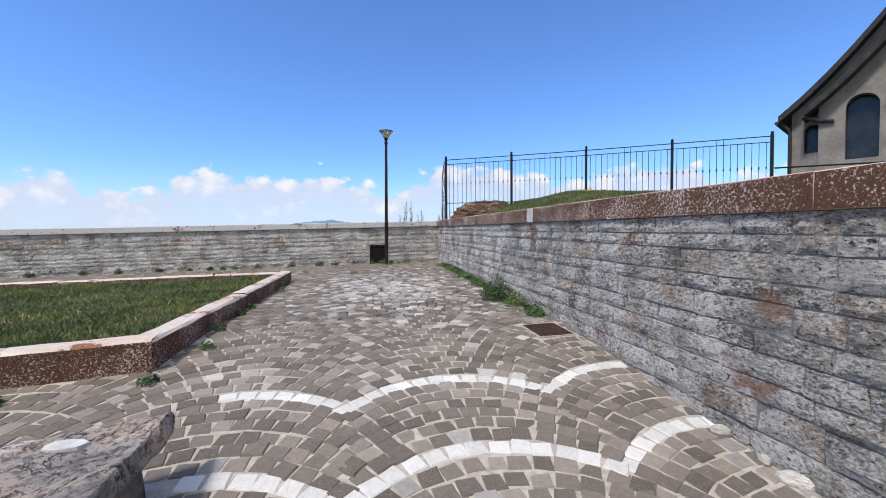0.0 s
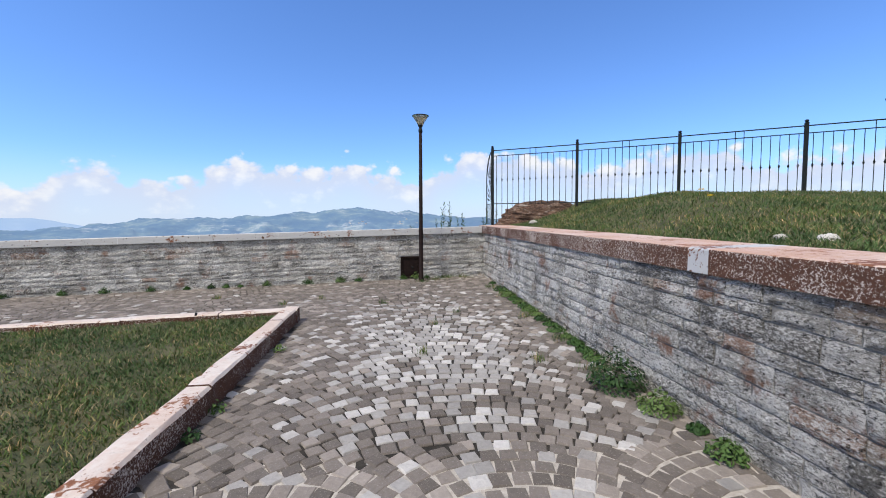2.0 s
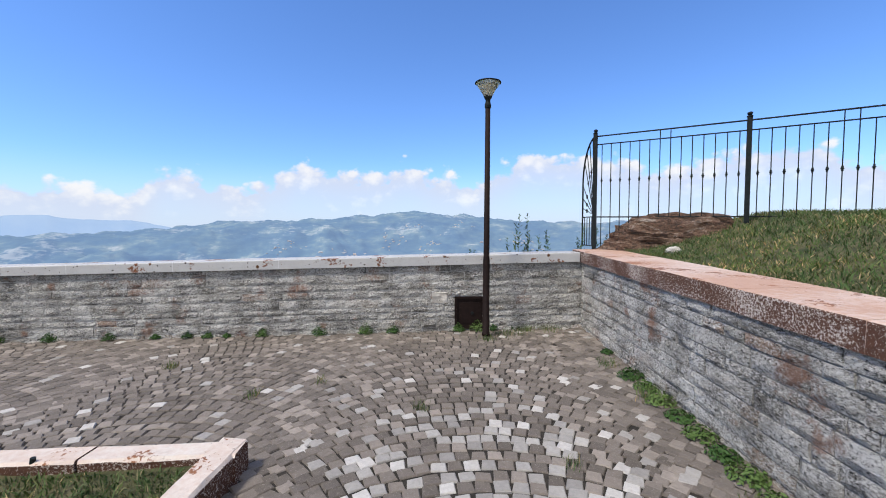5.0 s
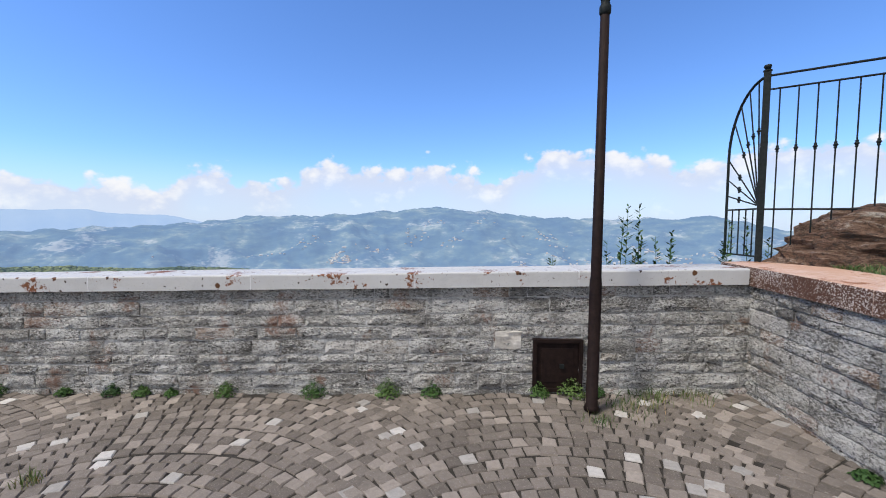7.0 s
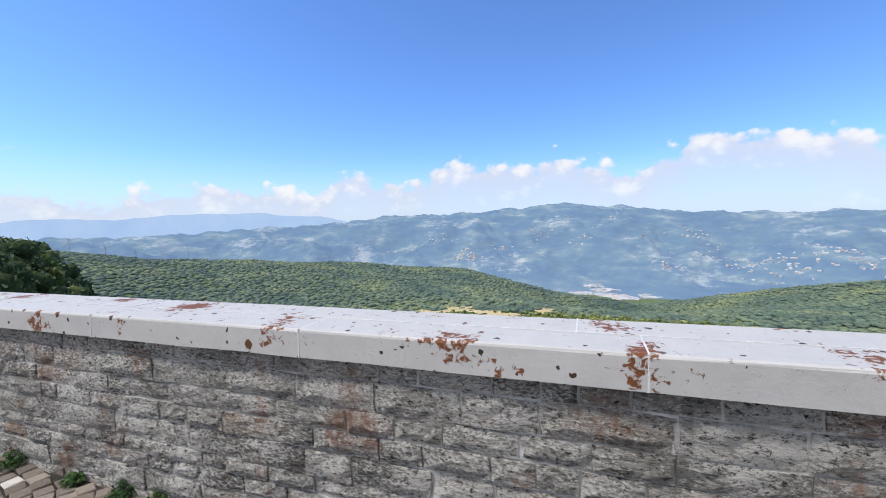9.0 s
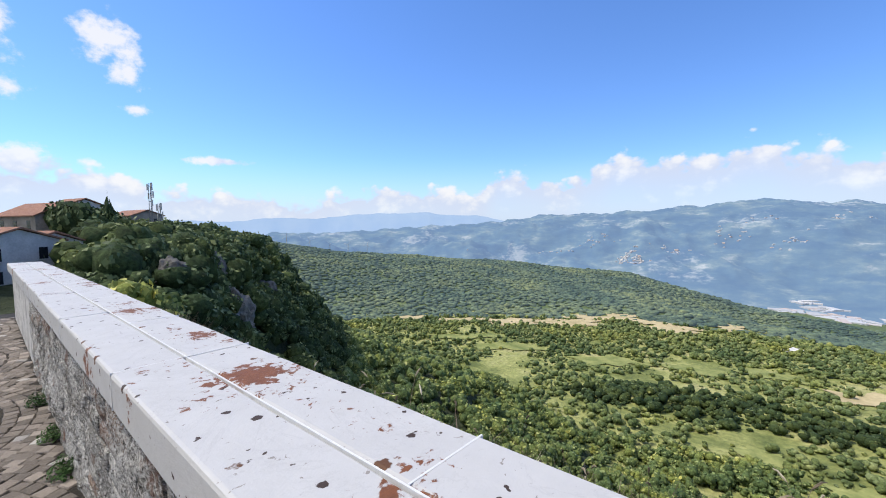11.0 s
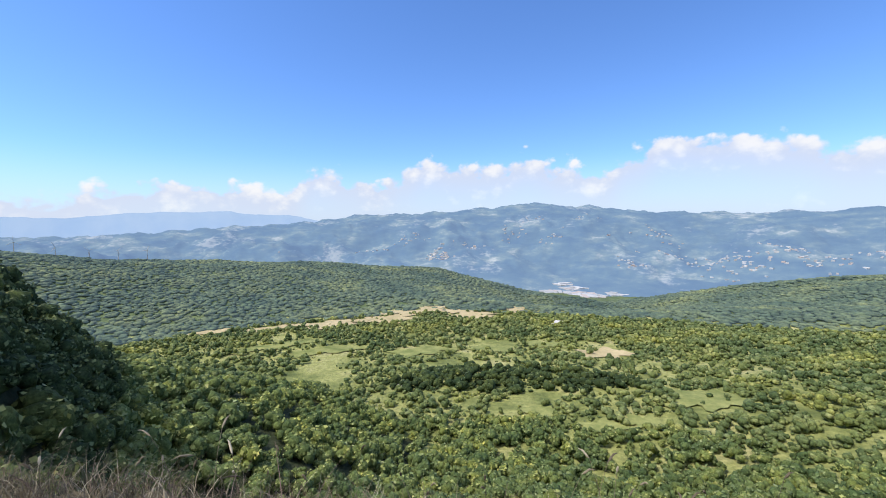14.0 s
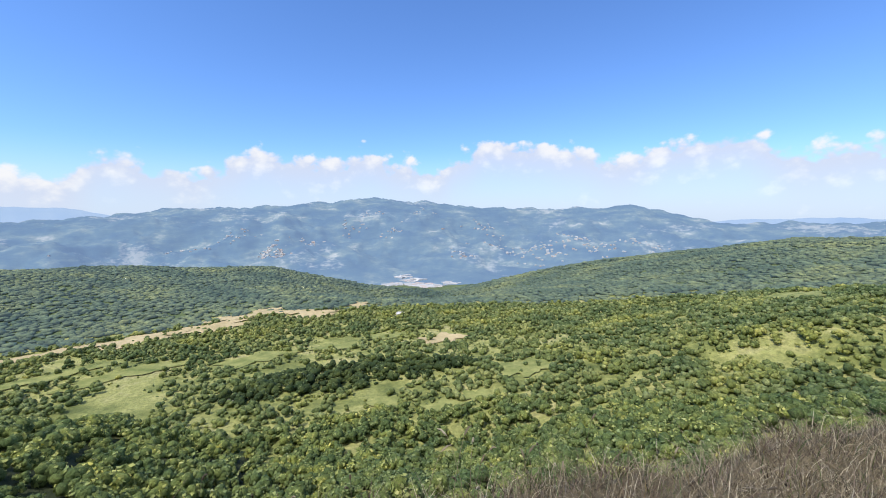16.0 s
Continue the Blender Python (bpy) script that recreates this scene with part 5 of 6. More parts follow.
plant("outer_leaves", [crown(24, 95 + i, 0.26, 5, 0.3) for i in range(6)], x[belt], y[belt], w[belt] * 1.25, h[belt] * 1.25, DARK_LEAVES, "", owner=oak_belt)
# far ridges
x, y, d, a = scatter(46000, 560, 1250, -66, 76, 23)
k = thin(x, y, d, 3, -1.2, 0.012)
x, y = x[k], y[k]
w = r.uniform(5, 12, len(x))
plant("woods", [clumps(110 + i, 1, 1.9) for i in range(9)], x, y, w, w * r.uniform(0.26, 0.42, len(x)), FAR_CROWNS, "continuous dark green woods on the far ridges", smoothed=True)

# bare cliffs among the trees of the spur
CLIFF = mat_plain("grey_limestone_cliff", (0.07, 0.066, 0.06), (0.25, 0.238, 0.22), 0.5, 0.97, 1.0, 0.4)
for az, dep, size, sd in ((72.1, 7.5, (3.0, 4.5, 5.0), 4.0), (69.2, 13.5, (3.0, 4.0, 6.0), 5.0), (65.5, 10.0, (3.0, 3.0, 3.2), 6.0), (75.5, 9.0, (2.5, 3.0, 4.5), 7.0)):
    c, d = spot(az, dep)
    outcrop((c[0], c[1], float(land(*c)) + 0.6), az, size, sd, "grey limestone cliff face among dark trees", CLIFF)["group"] = "cliffs of the spur"

# villages on the mountainside and works in the valley
WALLS = mat_leaf("pale_far_buildings", (0.0, (0.42, 0.43, 0.44)), (0.7, (0.58, 0.58, 0.58)), (1.0, (0.50, 0.40, 0.35)))


def houses(name, centres, label, seed, flat=False):
    r = np.random.default_rng(seed)
    verts, faces = [], []
    for az, dd, spread, count in centres:
        for _ in range(count):
            a = radians(az + r.normal(0, spread))
            dist = dd + r.normal(0, spread * 38)
            hx, hy = CX - dist * math.sin(a), CY + dist * math.cos(a)
            s, l, hgt, t = r.uniform(2.5, 6) * (3.2 if flat else 1), r.uniform(4, 10) * (4.2 if flat else 1), r.uniform(2, 4.5), r.uniform(0, 3.1)
            z0 = float(land(hx, hy)) - 3
            o = len(verts)
            for zz in (0, hgt + 3):
                for ux, uy in ((-l, -s), (l, -s), (l, s), (-l, s)):
                    verts.append((hx + ux * math.cos(t) - uy * math.sin(t), hy + ux * math.sin(t) + uy * math.cos(t), z0 + zz))
            verts += [(hx - l * math.cos(t), hy - l * math.sin(t), z0 + hgt + (3.2 if flat else 4.6)), (hx + l * math.cos(t), hy + l * math.sin(t), z0 + hgt + (3.2 if flat else 4.6))]
            faces += [(o, o + 1, o + 5, o + 4), (o + 1, o + 2, o + 6, o + 5), (o + 2, o + 3, o + 7, o + 6), (o + 3, o, o + 4, o + 7), (o + 4, o + 5, o + 9, o + 8), (o + 6, o + 7, o + 8, o + 9)]
    tagged(part(name, mesh_of(name, verts, faces, WALLS)), label, "houses", kind="stuff")


houses("village_houses", [(17, 2560, 0.8, 46), (15.5, 2500, 0.5, 30), (20.5, 2760, 1.2, 22), (12, 2640, 1.0, 18), (26, 2820, 1.1, 16), (6, 2860, 1.0, 20), (1, 2760, 1.1, 16), (-4, 3230, 0.9, 14), (-9, 2480, 1.0, 18), (-14, 2750, 1.6, 46), (-18, 2620, 1.5, 44), (-21, 2480, 1.4, 40), (-25, 2560, 1.6, 44), (-29, 2500, 1.5, 30), (-34, 2620, 2.0, 26), (-12, 3000, 1.6, 24), (3, 3150, 0.8, 10), (35, 2500, 1.5, 12)], "pale village houses scattered over the mountainside", 31)
houses("valley_works", [(-3, 1960, 0.9, 16), (-5, 2020, 1.0, 14), (0.5, 2000, 0.6, 8), (-7.5, 2050, 0.6, 6), (-2, 2150, 1.4, 12)], "white factory sheds on the valley floor", 32, True)


# ---- wild bank outside the parapet ----
def stalks(name, n, zone, h0, h1, w, mat, label, seed, lean=0.7):
    r = np.random.default_rng(seed)
    x, y = r.uniform(zone[0], zone[1], n), r.uniform(zone[2], zone[3], n)
    k = fbm(x, y, 1.1, 3, seed) > r.uniform(-1.5, 0.4, n)
    x, y = x[k], y[k]
    gv, gf = blades(np.column_stack([x, y, land(x, y) - 0.03]), h0, h1, w, lean, seed)
    return tagged(part(name, quick_mesh(name, gv, gf, mat)), label, "dry grass", kind="stuff")


stalks("bank_dry_grass", 70000, (-9.0, 11.0, 12.45, 17.2), 0.08, 0.34, 0.0038, DRY, "matted dry brown grass on the bank outside the parapet", 41, 1.9)
stalks("bank_far_dry_grass", 26000, (-30.0, -9.0, 12.5, 15.4), 0.25, 0.8, 0.008, DRY, "tall dry brown grass along the outer foot of the wall", 42, 0.7)
stalks("bank_twigs", 5200, (-9.0, 11.0, 12.5, 16.8), 0.12, 0.42, 0.0045, TWIG, "tangle of dead reddish twigs on the bank", 44, 2.4)
stalks("bank_green_grass", 4000, (-12.0, 10.0, 12.45, 16.5), 0.08, 0.40, 0.0045, GRASS, "green blades among the dry grass on the bank", 43, 0.8)
r = np.random.default_rng(77)
vv, ff, o = [], [], 0
for _ in range(150):
    x0, y0 = r.uniform(-7, 7), r.uniform(13.0, 16.0)
    z0 = float(land(x0, y0))
    hh = r.uniform(0.35, 0.95)
    bend = Vector((r.normal(0, 0.16), r.normal(0, 0.16), 0)) * hh
    pts = [Vector((x0, y0, z0)) + bend * t * t + Vector((0, 0, hh * t)) for t in (0, 0.35, 0.7, 0.9)]
    tip = pts[-1] + bend * 0.3 + Vector((0, 0, 0.05))
    s = merged(tube(pts, [0.003, 0.0025, 0.002, 0.0018], 4), tube([pts[-1], pts[-1].lerp(tip, 0.4), tip, tip + bend * 0.2], [0.003, 0.011, 0.008, 0.002], 5))
    vv += s[0]
    ff += [tuple(i + o for i in q) for q in s[1]]
    o += len(s[0])
tagged(part("seed_heads", mesh_of("seed_heads", vv, ff, DRY)), "tall dry seed-headed stalks above the bank", "dry grass", kind="stuff")


def weed(name, place, n, spread, h0, h1, leaf, mat, seed, label, cat="weed"):
    """A low plant: a rosette of stems with broad leaves."""
    r = np.random.default_rng(seed)
    verts, faces = [Vector((0, 0, 0))], []
    for _ in range(n):
        a, t = r.uniform(0, 2 * math.pi), r.random() ** 0.6
        base = Vector((spread * t * math.cos(a), spread * t * math.sin(a), 0))
        c = base + Vector((0, 0, r.uniform(h0, h1) * (1.15 - t * 0.8)))
        nrm = Vector((math.cos(a) * t, math.sin(a) * t, 0.8)).normalized() + Vector(r.normal(0, 0.35, 3))
        nrm.normalize()
        s1 = nrm.cross(Vector(r.normal(size=3))).normalized()
        s2 = nrm.cross(s1)
        l = leaf * r.uniform(0.6, 1.3)
        o = len(verts)
        verts += [c - s1 * l, c - s1 * l * 0.3 + s2 * l * 0.5 + nrm * l * 0.12, c + s1 * l * 0.6 + s2 * l * 0.35, c + s1 * l, c + s1 * l * 0.5 - s2 * l * 0.4, c - s1 * l * 0.35 - s2 * l * 0.5 + nrm * l * 0.12]
        verts.append(verts[o] + Vector((0.0015, 0.0015, 0)))
        faces += [(o, o + 1, o + 2, o + 3), (o, o + 3, o + 4, o + 5), (0, o, o + 6)]
    return tagged(part(name, mesh_of(name, verts, faces, mat), None, "", Matrix.Translation(place)), label, cat)


def tall_weed(place, high, seed):
    r = np.random.default_rng(seed)
    shapes = []
    verts, faces = [], []
    for s in range(3):
        a = r.uniform(0, 6.3)
        foot = Vector((0.05 * math.cos(a), 0.05 * math.sin(a), 0))
        top = foot + Vector((r.normal(0, 0.05), r.normal(0, 0.05), high * r.uniform(0.7, 1.0)))
        shapes.append(tube([foot, foot.lerp(top, 0.5), top], [0.006, 0.005, 0.002], 5))
        for j in range(80):
            t = 0.25 + 0.75 * j / 80
            p = foot.lerp(top, t)
            b = r.uniform(0, 6.3)
            l = 0.15 * (1.15 - t) + 0.04
            out = Vector((math.cos(b), math.sin(b), 0.55)) * l
            sd = Vector((-math.sin(b), math.cos(b), 0.2)) * l * 0.2
            o = len(verts)
            verts += [p, p + out * 0.5 + sd, p + out, p + out * 0.5 - sd]
            faces.append((o, o + 1, o + 2, o + 3))
    v, f = merged(*shapes, (verts, faces))
    return tagged(part("tall_weed", mesh_of("tall_weed", v, f, WEED), None, "", Matrix.Translation(place)), "tall leafy wild plant behind the parapet coping", "weed", "tall weeds behind the parapet")


for px, py, hh, sd in ((1.82, 12.62, 1.50, 1), (1.95, 12.70, 1.60, 2), (2.24, 12.66, 1.44, 3), (1.66, 12.66, 1.36, 4), (2.86, 12.62, 1.55, 5), (1.0, 12.7, 1.22, 6), (3.35, 12.75, 1.62, 7)):
    foot_z = float(land(px, py)) - 0.02
    tall_weed((px, py, foot_z), (hh - foot_z) * 1.12, sd)
for px, s in ((-4.7, 0.10), (-4.0, 0.07), (-3.5, 0.09), (-3.2, 0.08), (-2.9, 0.06), (-2.35, 0.11), (-1.47, 0.13), (-0.75, 0.13), (-0.33, 0.10), (0.70, 0.10), (1.0, 0.14), (1.25, 0.08), (-5.6, 0.12), (-6.4, 0.1), (-7.5, 0.13)):
    weed("weed", (px, 11.83, float(gz(px, 11.8))), int(90 + 1300 * s), s, 0.015, s * 1.25, 0.014, WEED, int(abs(px) * 10), "small green weed at the foot of the parapet", "weed")["group"] = "weeds along the wall foot"
for yy, s, hh in ((5.50, 0.25, 0.34), (5.05, 0.16, 0.17), (6.15, 0.12, 0.10), (6.6, 0.10, 0.08), (7.1, 0.12, 0.09), (7.6, 0.12, 0.08), (8.1, 0.13, 0.10), (8.6, 0.13, 0.10), (7.35, 0.10, 0.06), (7.85, 0.11, 0.07), (8.35, 0.12, 0.07), (8.9, 0.12, 0.08), (9.5, 0.12, 0.09), (6.38, 0.1, 0.06), (6.85, 0.09, 0.05), (9.2, 0.14, 0.12), (9.8, 0.14, 0.12), (10.6, 0.08, 0.06), (4.45, 0.12, 0.14), (4.75, 0.07, 0.06)):
    xx = wall_x(yy) - 0.02 - s * 0.9
    weed("weed", (xx, yy, float(gz(xx, yy))), int(150 + 9000 * s * hh), s, 0.015, hh, 0.016, WEED, int(yy * 10), "leafy green weed in the joint beside the rubble wall", "weed")["group"] = "weeds along the wall foot"
for px, py in ((-1.1, 5.2), (-1.08, 5.6), (-1.12, 4.5), (-1.2, 3.25), (-0.95, 7.0), (-1.05, 3.9), (-2.0, 3.1)):
    weed("weed", (px, py, float(gz(px, py))), 50, 0.07, 0.01, 0.09, 0.018, WEED, int(py * 10), "small weed at the kerb foot", "weed")["group"] = "weeds along the wall foot"
DAND = mat_leaf("yellow_petals", (0.0, (0.62, 0.42, 0.02)), (1.0, (0.75, 0.55, 0.03)))
for px, py in ((4.75, 7.4), (5.4, 8.3)):
    f = weed("dandelion", (px, py, float(mound_z(px, py)) + 0.08), 26, 0.05, 0.005, 0.02, 0.014, DAND, int(px * 10), "yellow dandelion flowers in the grass", "flower")
gp = []
for cx_, cy_, s in ((1.45, 11.55, 0.22), (1.7, 11.75, 0.18), (2.1, 11.8, 0.25), (1.1, 11.3, 0.1), (2.35, 9.3, 0.14), (2.35, 10.2, 0.12), (2.25, 6.8, 0.14), (2.2, 7.8, 0.12), (2.2, 5.9, 0.14), (0.2, 9.2, 0.08), (1.3, 8.3, 0.06), (0.6, 6.6, 0.06), (-1.5, 9.6, 0.09), (-2.9, 10.5, 0.09), (-0.9, 9.9, 0.06), (1.75, 6.2, 0.07), (0.9, 7.7, 0.05)):
    m_ = int(700 * s)
    gp.append(np.column_stack([rng.normal(cx_, s * 0.5, m_), rng.normal(cy_, s * 0.5, m_)]))
gp = np.concatenate(gp)
gp = gp[(gp[:, 0] < wall_x(gp[:, 1]) - 0.01) & (gp[:, 1] < 11.87)]
gv, gf = blades(np.column_stack([gp, gz(gp[:, 0], gp[:, 1])]), 0.03, 0.11, 0.003, 0.9, 9)
tagged(part("joint_grass", quick_mesh("joint_grass", gv, gf, GRASS)), "thin grass growing in the cobble joints", "grass", kind="stuff")

# ---- buildings ----
# chapel plaster toned down, the front's shade put into its colour
PLASTER = mat_plain("shade_toned_beige_plaster", (0.17, 0.152, 0.133), (0.28, 0.257, 0.23), 1.3, 0.95, 0.5, 0.02)
PLASTER_DIM = mat_plain("weathered_plaster", (0.22, 0.195, 0.17), (0.36, 0.32, 0.28), 0.5, 0.95, 0.6, 0.03)
ROOF = mat_plain("terracotta_roof_tiles", (0.22, 0.11, 0.075), (0.36, 0.20, 0.14), 2.0, 0.95, 0.9, 0.05)
ROOF_DARK = mat_plain("dark_slate_roof", (0.018, 0.018, 0.02), (0.05, 0.048, 0.048), 3.0, 0.8, 0.6, 0.03)
VOID = mat_plain("dark_glass", (0.012, 0.014, 0.017), (0.03, 0.034, 0.04), 2.0, 0.15, 0.1)


def village_house(place, turn, w, l, eave, ridge, rows, cols, wall_mat, label):
    """A gabled house: w along local x, l along y; openings on the -y front and the +x end."""
    h = tagged(part("house", None, None, "", Matrix.Translation(place) @ Matrix.Rotation(radians(turn), 4, "Z")), label, "house", "hilltop village houses")
    a, b = w / 2, l / 2
    part("wall", mesh_of("wall", [(-a, -b, -8), (a, -b, -8), (a, b, -8), (-a, b, -8), (-a, -b, eave), (a, -b, eave), (a, b, eave), (-a, b, eave), (-a, 0, ridge), (a, 0, ridge)], [(0, 1, 5, 4), (1, 2, 6, 9, 5), (2, 3, 7, 6), (3, 0, 4, 8, 7)], wall_mat), h)
    o = 0.4
    part("roof", mesh_of("roof", [(-a - o, -b - o, eave - 0.1), (a + o, -b - o, eave - 0.1), (a + o, 0, ridge + 0.15), (-a - o, 0, ridge + 0.15), (-a - o, b + o, eave - 0.1), (a + o, b + o, eave - 0.1), (-a - o, -b - o, eave + 0.1), (a + o, -b - o, eave + 0.1), (a + o, 0, ridge + 0.38), (-a - o, 0, ridge + 0.38), (-a - o, b + o, eave + 0.1), (a + o, b + o, eave + 0.1)], [(0, 1, 2, 3), (3, 2, 5, 4), (7, 6, 9, 8), (8, 9, 10, 11), (0, 6, 7, 1), (4, 5, 11, 10), (1, 7, 8, 2), (2, 8, 11, 5), (0, 3, 9, 6), (3, 4, 10, 9)], ROOF), h, "faded red tiles")
    for i in range(rows):
        for j in range(cols):
            x = -a + w * (j + 0.5) / cols
            z = eave - 1.6 - 2.9 * i
            win = part("window", mesh_of("window", *merged(bx(x - 0.55, x + 0.55, -b - 0.05, -b + 0.02, z - 0.8, z + 0.8)), VOID), h)
            part("sill", mesh_of("sill", *bx(x - 0.7, x + 0.7, -b - 0.16, -b, z - 0.95, z - 0.8), wall_mat), win)
    for j in range(2):
        y = -b + l * (j + 0.5) / 2
        for i in range(rows):
            z = eave - 1.6 - 2.9 * i
            win = part("window", mesh_of("window", *bx(a - 0.02, a + 0.05, y - 0.5, y + 0.5, z - 0.8, z + 0.8), VOID), h)
            part("sill", mesh_of("sill", *bx(a, a + 0.16, y - 0.65, y + 0.65, z - 0.95, z - 0.8), wall_mat), win)
    return h


def bx(x0, x1, y0, y1, z0, z1):
    v = [(x, y, z) for z in (z0, z1) for x, y in ((x0, y0), (x1, y0), (x1, y1), (x0, y1))]
    return v, [(3, 2, 1, 0), (4, 5, 6, 7), (0, 1, 5, 4), (1, 2, 6, 5), (2, 3, 7, 6), (3, 0, 4, 7)]


def by_eye(az, dist, z):
    return (CX - dist * math.sin(radians(az)), CY + dist * math.cos(radians(az)), z)


WHITE = mat_plain("grey_white_render", (0.40, 0.40, 0.40), (0.56, 0.555, 0.55), 0.6, 0.95, 0.4, 0.02)
village_house(by_eye(87.5, 84, -1.2), 28, 11, 9, 0.0, 1.6, 3, 4, WHITE, "grey-white three-storey village house with small windows")
village_house(by_eye(89.6, 80, -1.2), 28, 9, 10, 0.6, 2.2, 3, 3, WHITE, "tall grey village house at the edge of the height")
village_house(by_eye(85.9, 108, 1.0), 20, 13, 9, 2.2, 4.4, 2, 3, PLASTER_DIM, "brown plastered gabled village house")
village_house(by_eye(83.6, 125, 3.0), 15, 9, 9, 2.4, 4.2, 2, 2, WHITE, "white village house with a red tiled roof")
village_house(by_eye(78.6, 150, 0.6), 10, 15, 8, 3.4, 4.8, 1, 4, PLASTER_DIM, "long low building behind the trees")

# trees on the hilltop by the village
def hill_tree(place, high, wide, seed, label, conical=False):
    t = tagged(part("tree", None, None, "", Matrix.Translation(place)), label, "tree", "hilltop trees")
    part("trunk", mesh_of("trunk", *tube([(0, 0, -3), (0.1, 0, high * 0.3), (0, 0.1, high * 0.75)], [0.32, 0.24, 0.08], 7), LOW), t)
    v, f = crown(420, seed, 0.13, 10, 0.4)
    if conical:
        k = np.clip((1.05 - v[:, 2]) * 1.15, 0.06, 1)
        v[:, :2] *= k[:, None]
    part("crown", quick_mesh("crown", v * np.array([wide, wide, high]), f, DARK_LEAVES), t)
    v, f = clumps(seed, 10, 0.9)
    if conical:
        v[:, :2] *= np.clip((1.05 - v[:, 2]) * 1.15, 0.06, 1)[:, None]
    part("inner_crown", quick_mesh("inner_crown", v * np.array([wide, wide, high]), f, DARK_CROWNS, True), t)


for az, dist, top, wide, sd, cone in ((83.4, 98, 6.4, 7.5, 201, False), (82.2, 97, 6.0, 7.0, 202, False), (81.0, 96, 6.8, 5.0, 203, True), (80.0, 97, 4.6, 6.5, 204, False), (84.6, 99, 5.2, 7.0, 205, False)):
    px, py, _ = by_eye(az, dist, 0)
    gz0 = float(land(px, py))
    hill_tree((px, py, gz0), (top - gz0) / 0.95, wide, sd, "dark conical fir on the hilltop" if cone else "round dark evergreen tree on the hilltop", cone)

# radio mast
mast_at = Vector(by_eye(77.2, 118, 0.0))
mast_at.z = float(land(mast_at.x, mast_at.y)) - 0.3
mast = tagged(part("radio_mast", None, None, "", Matrix.Translation(mast_at)), "slim grey lattice radio mast with antenna panels", "radio mast")
GREY = mat_plain("galvanised_steel", (0.16, 0.165, 0.17), (0.26, 0.265, 0.27), 5.0, 0.5, 0.2, 0.01, 0.5)
MH = 11.2 - mast_at.z
for i in range(3):
    a = 2 * math.pi * i / 3
    part("leg", mesh_of("leg", *tube([(0.4 * math.cos(a), 0.4 * math.sin(a), 0), (0.28 * math.cos(a), 0.28 * math.sin(a), MH)], 0.07, 6), GREY), mast)
for j in range(9):
    z = MH * (j + 0.5) / 9
    pts = [(0.34 * math.cos(2 * math.pi * i / 3), 0.34 * math.sin(2 * math.pi * i / 3), z + 0.35 * (i % 2)) for i in range(4)]
    part("brace", mesh_of("brace", *tube(pts, 0.04, 5), GREY), mast)
for j, (z, a) in enumerate(((MH - 0.6, 0.3), (MH - 0.7, 2.2), (MH - 0.9, 4.2), (MH - 2.6, 1.2), (MH - 3.0, 3.6), (MH - 4.6, 0.4))):
    x, y = 0.55 * math.cos(a), 0.55 * math.sin(a)
    part("antenna_panel", mesh_of("antenna_panel", *bx(x - 0.16, x + 0.16, y - 0.12, y + 0.12, z - 0.75, z + 0.75), WHITE), mast, "white antenna panel")
m2 = copy_thing(mast, Matrix.Translation(mast_at + Vector((2.0, 1.2, -4.8))))
m2["label"] = "shorter radio mast beside the tall one"

# wind turbines on the far ridge
for i, (az, dd) in enumerate(((62.5, 1180), (59.6, 1190), (57.0, 1190), (54.6, 1185), (52.0, 1180))):
    bx0, by0, _ = by_eye(az, dd, 0)
    zz = float(land(bx0, by0))
    t = tagged(part("wind_turbine", None, None, "", pose(bx0, by0, zz, 0, 0, az)), "white wind turbine at rest on the ridge", "wind turbine", "turbines on the ridge")
    part("tower", mesh_of("tower", *lathe([(0.9, -3), (0.6, 24)], 8), WHITE), t)
    for k in range(3):
        a = radians(90 + 120 * k + 25 * i)
        part("blade", mesh_of("blade", *tube([(0, -1, 24), (7 * math.cos(a), -1, 24 + 7 * math.sin(a)), (13 * math.cos(a), -1, 24 + 13 * math.sin(a))], [0.35, 0.4, 0.1], 5), WHITE), t)

# chapel beyond the fence
CH = Matrix(((0.475, 0.88, 0, 20.24), (-0.88, 0.475, 0, 15.69), (0, 0, 1, 6.33), (0, 0, 0, 1)))
chapel = tagged(part("chapel", None, None, "", CH), "plastered stone chapel with steep dark roof and arched openings", "chapel")


def arch(cx_, z0, w, h, n=12):
    r_ = w / 2
    return [(cx_ - r_, z0), (cx_ + r_, z0)] + [(cx_ + r_ * math.cos(a), z0 + h - r_ + r_ * math.sin(a)) for a in np.linspace(0, math.pi, n)]


def pierced(outline, holes, y, deep, mat, owner):
    """A flat wall in the plane y with arched openings, their reveals and dark panes."""
    bm = bmesh.new()
    edges = []
    for loop in [outline] + holes:
        vs = [bm.verts.new((x, y, z)) for x, z in loop]
        edges += [bm.edges.new((vs[i], vs[(i + 1) % len(vs)])) for i in range(len(vs))]
    bmesh.ops.triangle_fill(bm, edges=edges, use_beauty=True, use_dissolve=False)
    for loop in holes:
        f = [bm.verts.new((x, y, z)) for x, z in loop]
        b = [bm.verts.new((x, y + deep, z)) for x, z in loop]
        for i in range(len(f)):
            j = (i + 1) % len(f)
            bm.faces.new((f[i], f[j], b[j], b[i]))
    part("wall", bm_mesh("wall", bm, mat), owner)
    for loop in holes:
        part("window_pane", mesh_of("window_pane", [(x, y + deep - 0.02, z) for x, z in loop], [tuple(range(len(loop)))], VOID), owner, "dark pane in an arched opening")


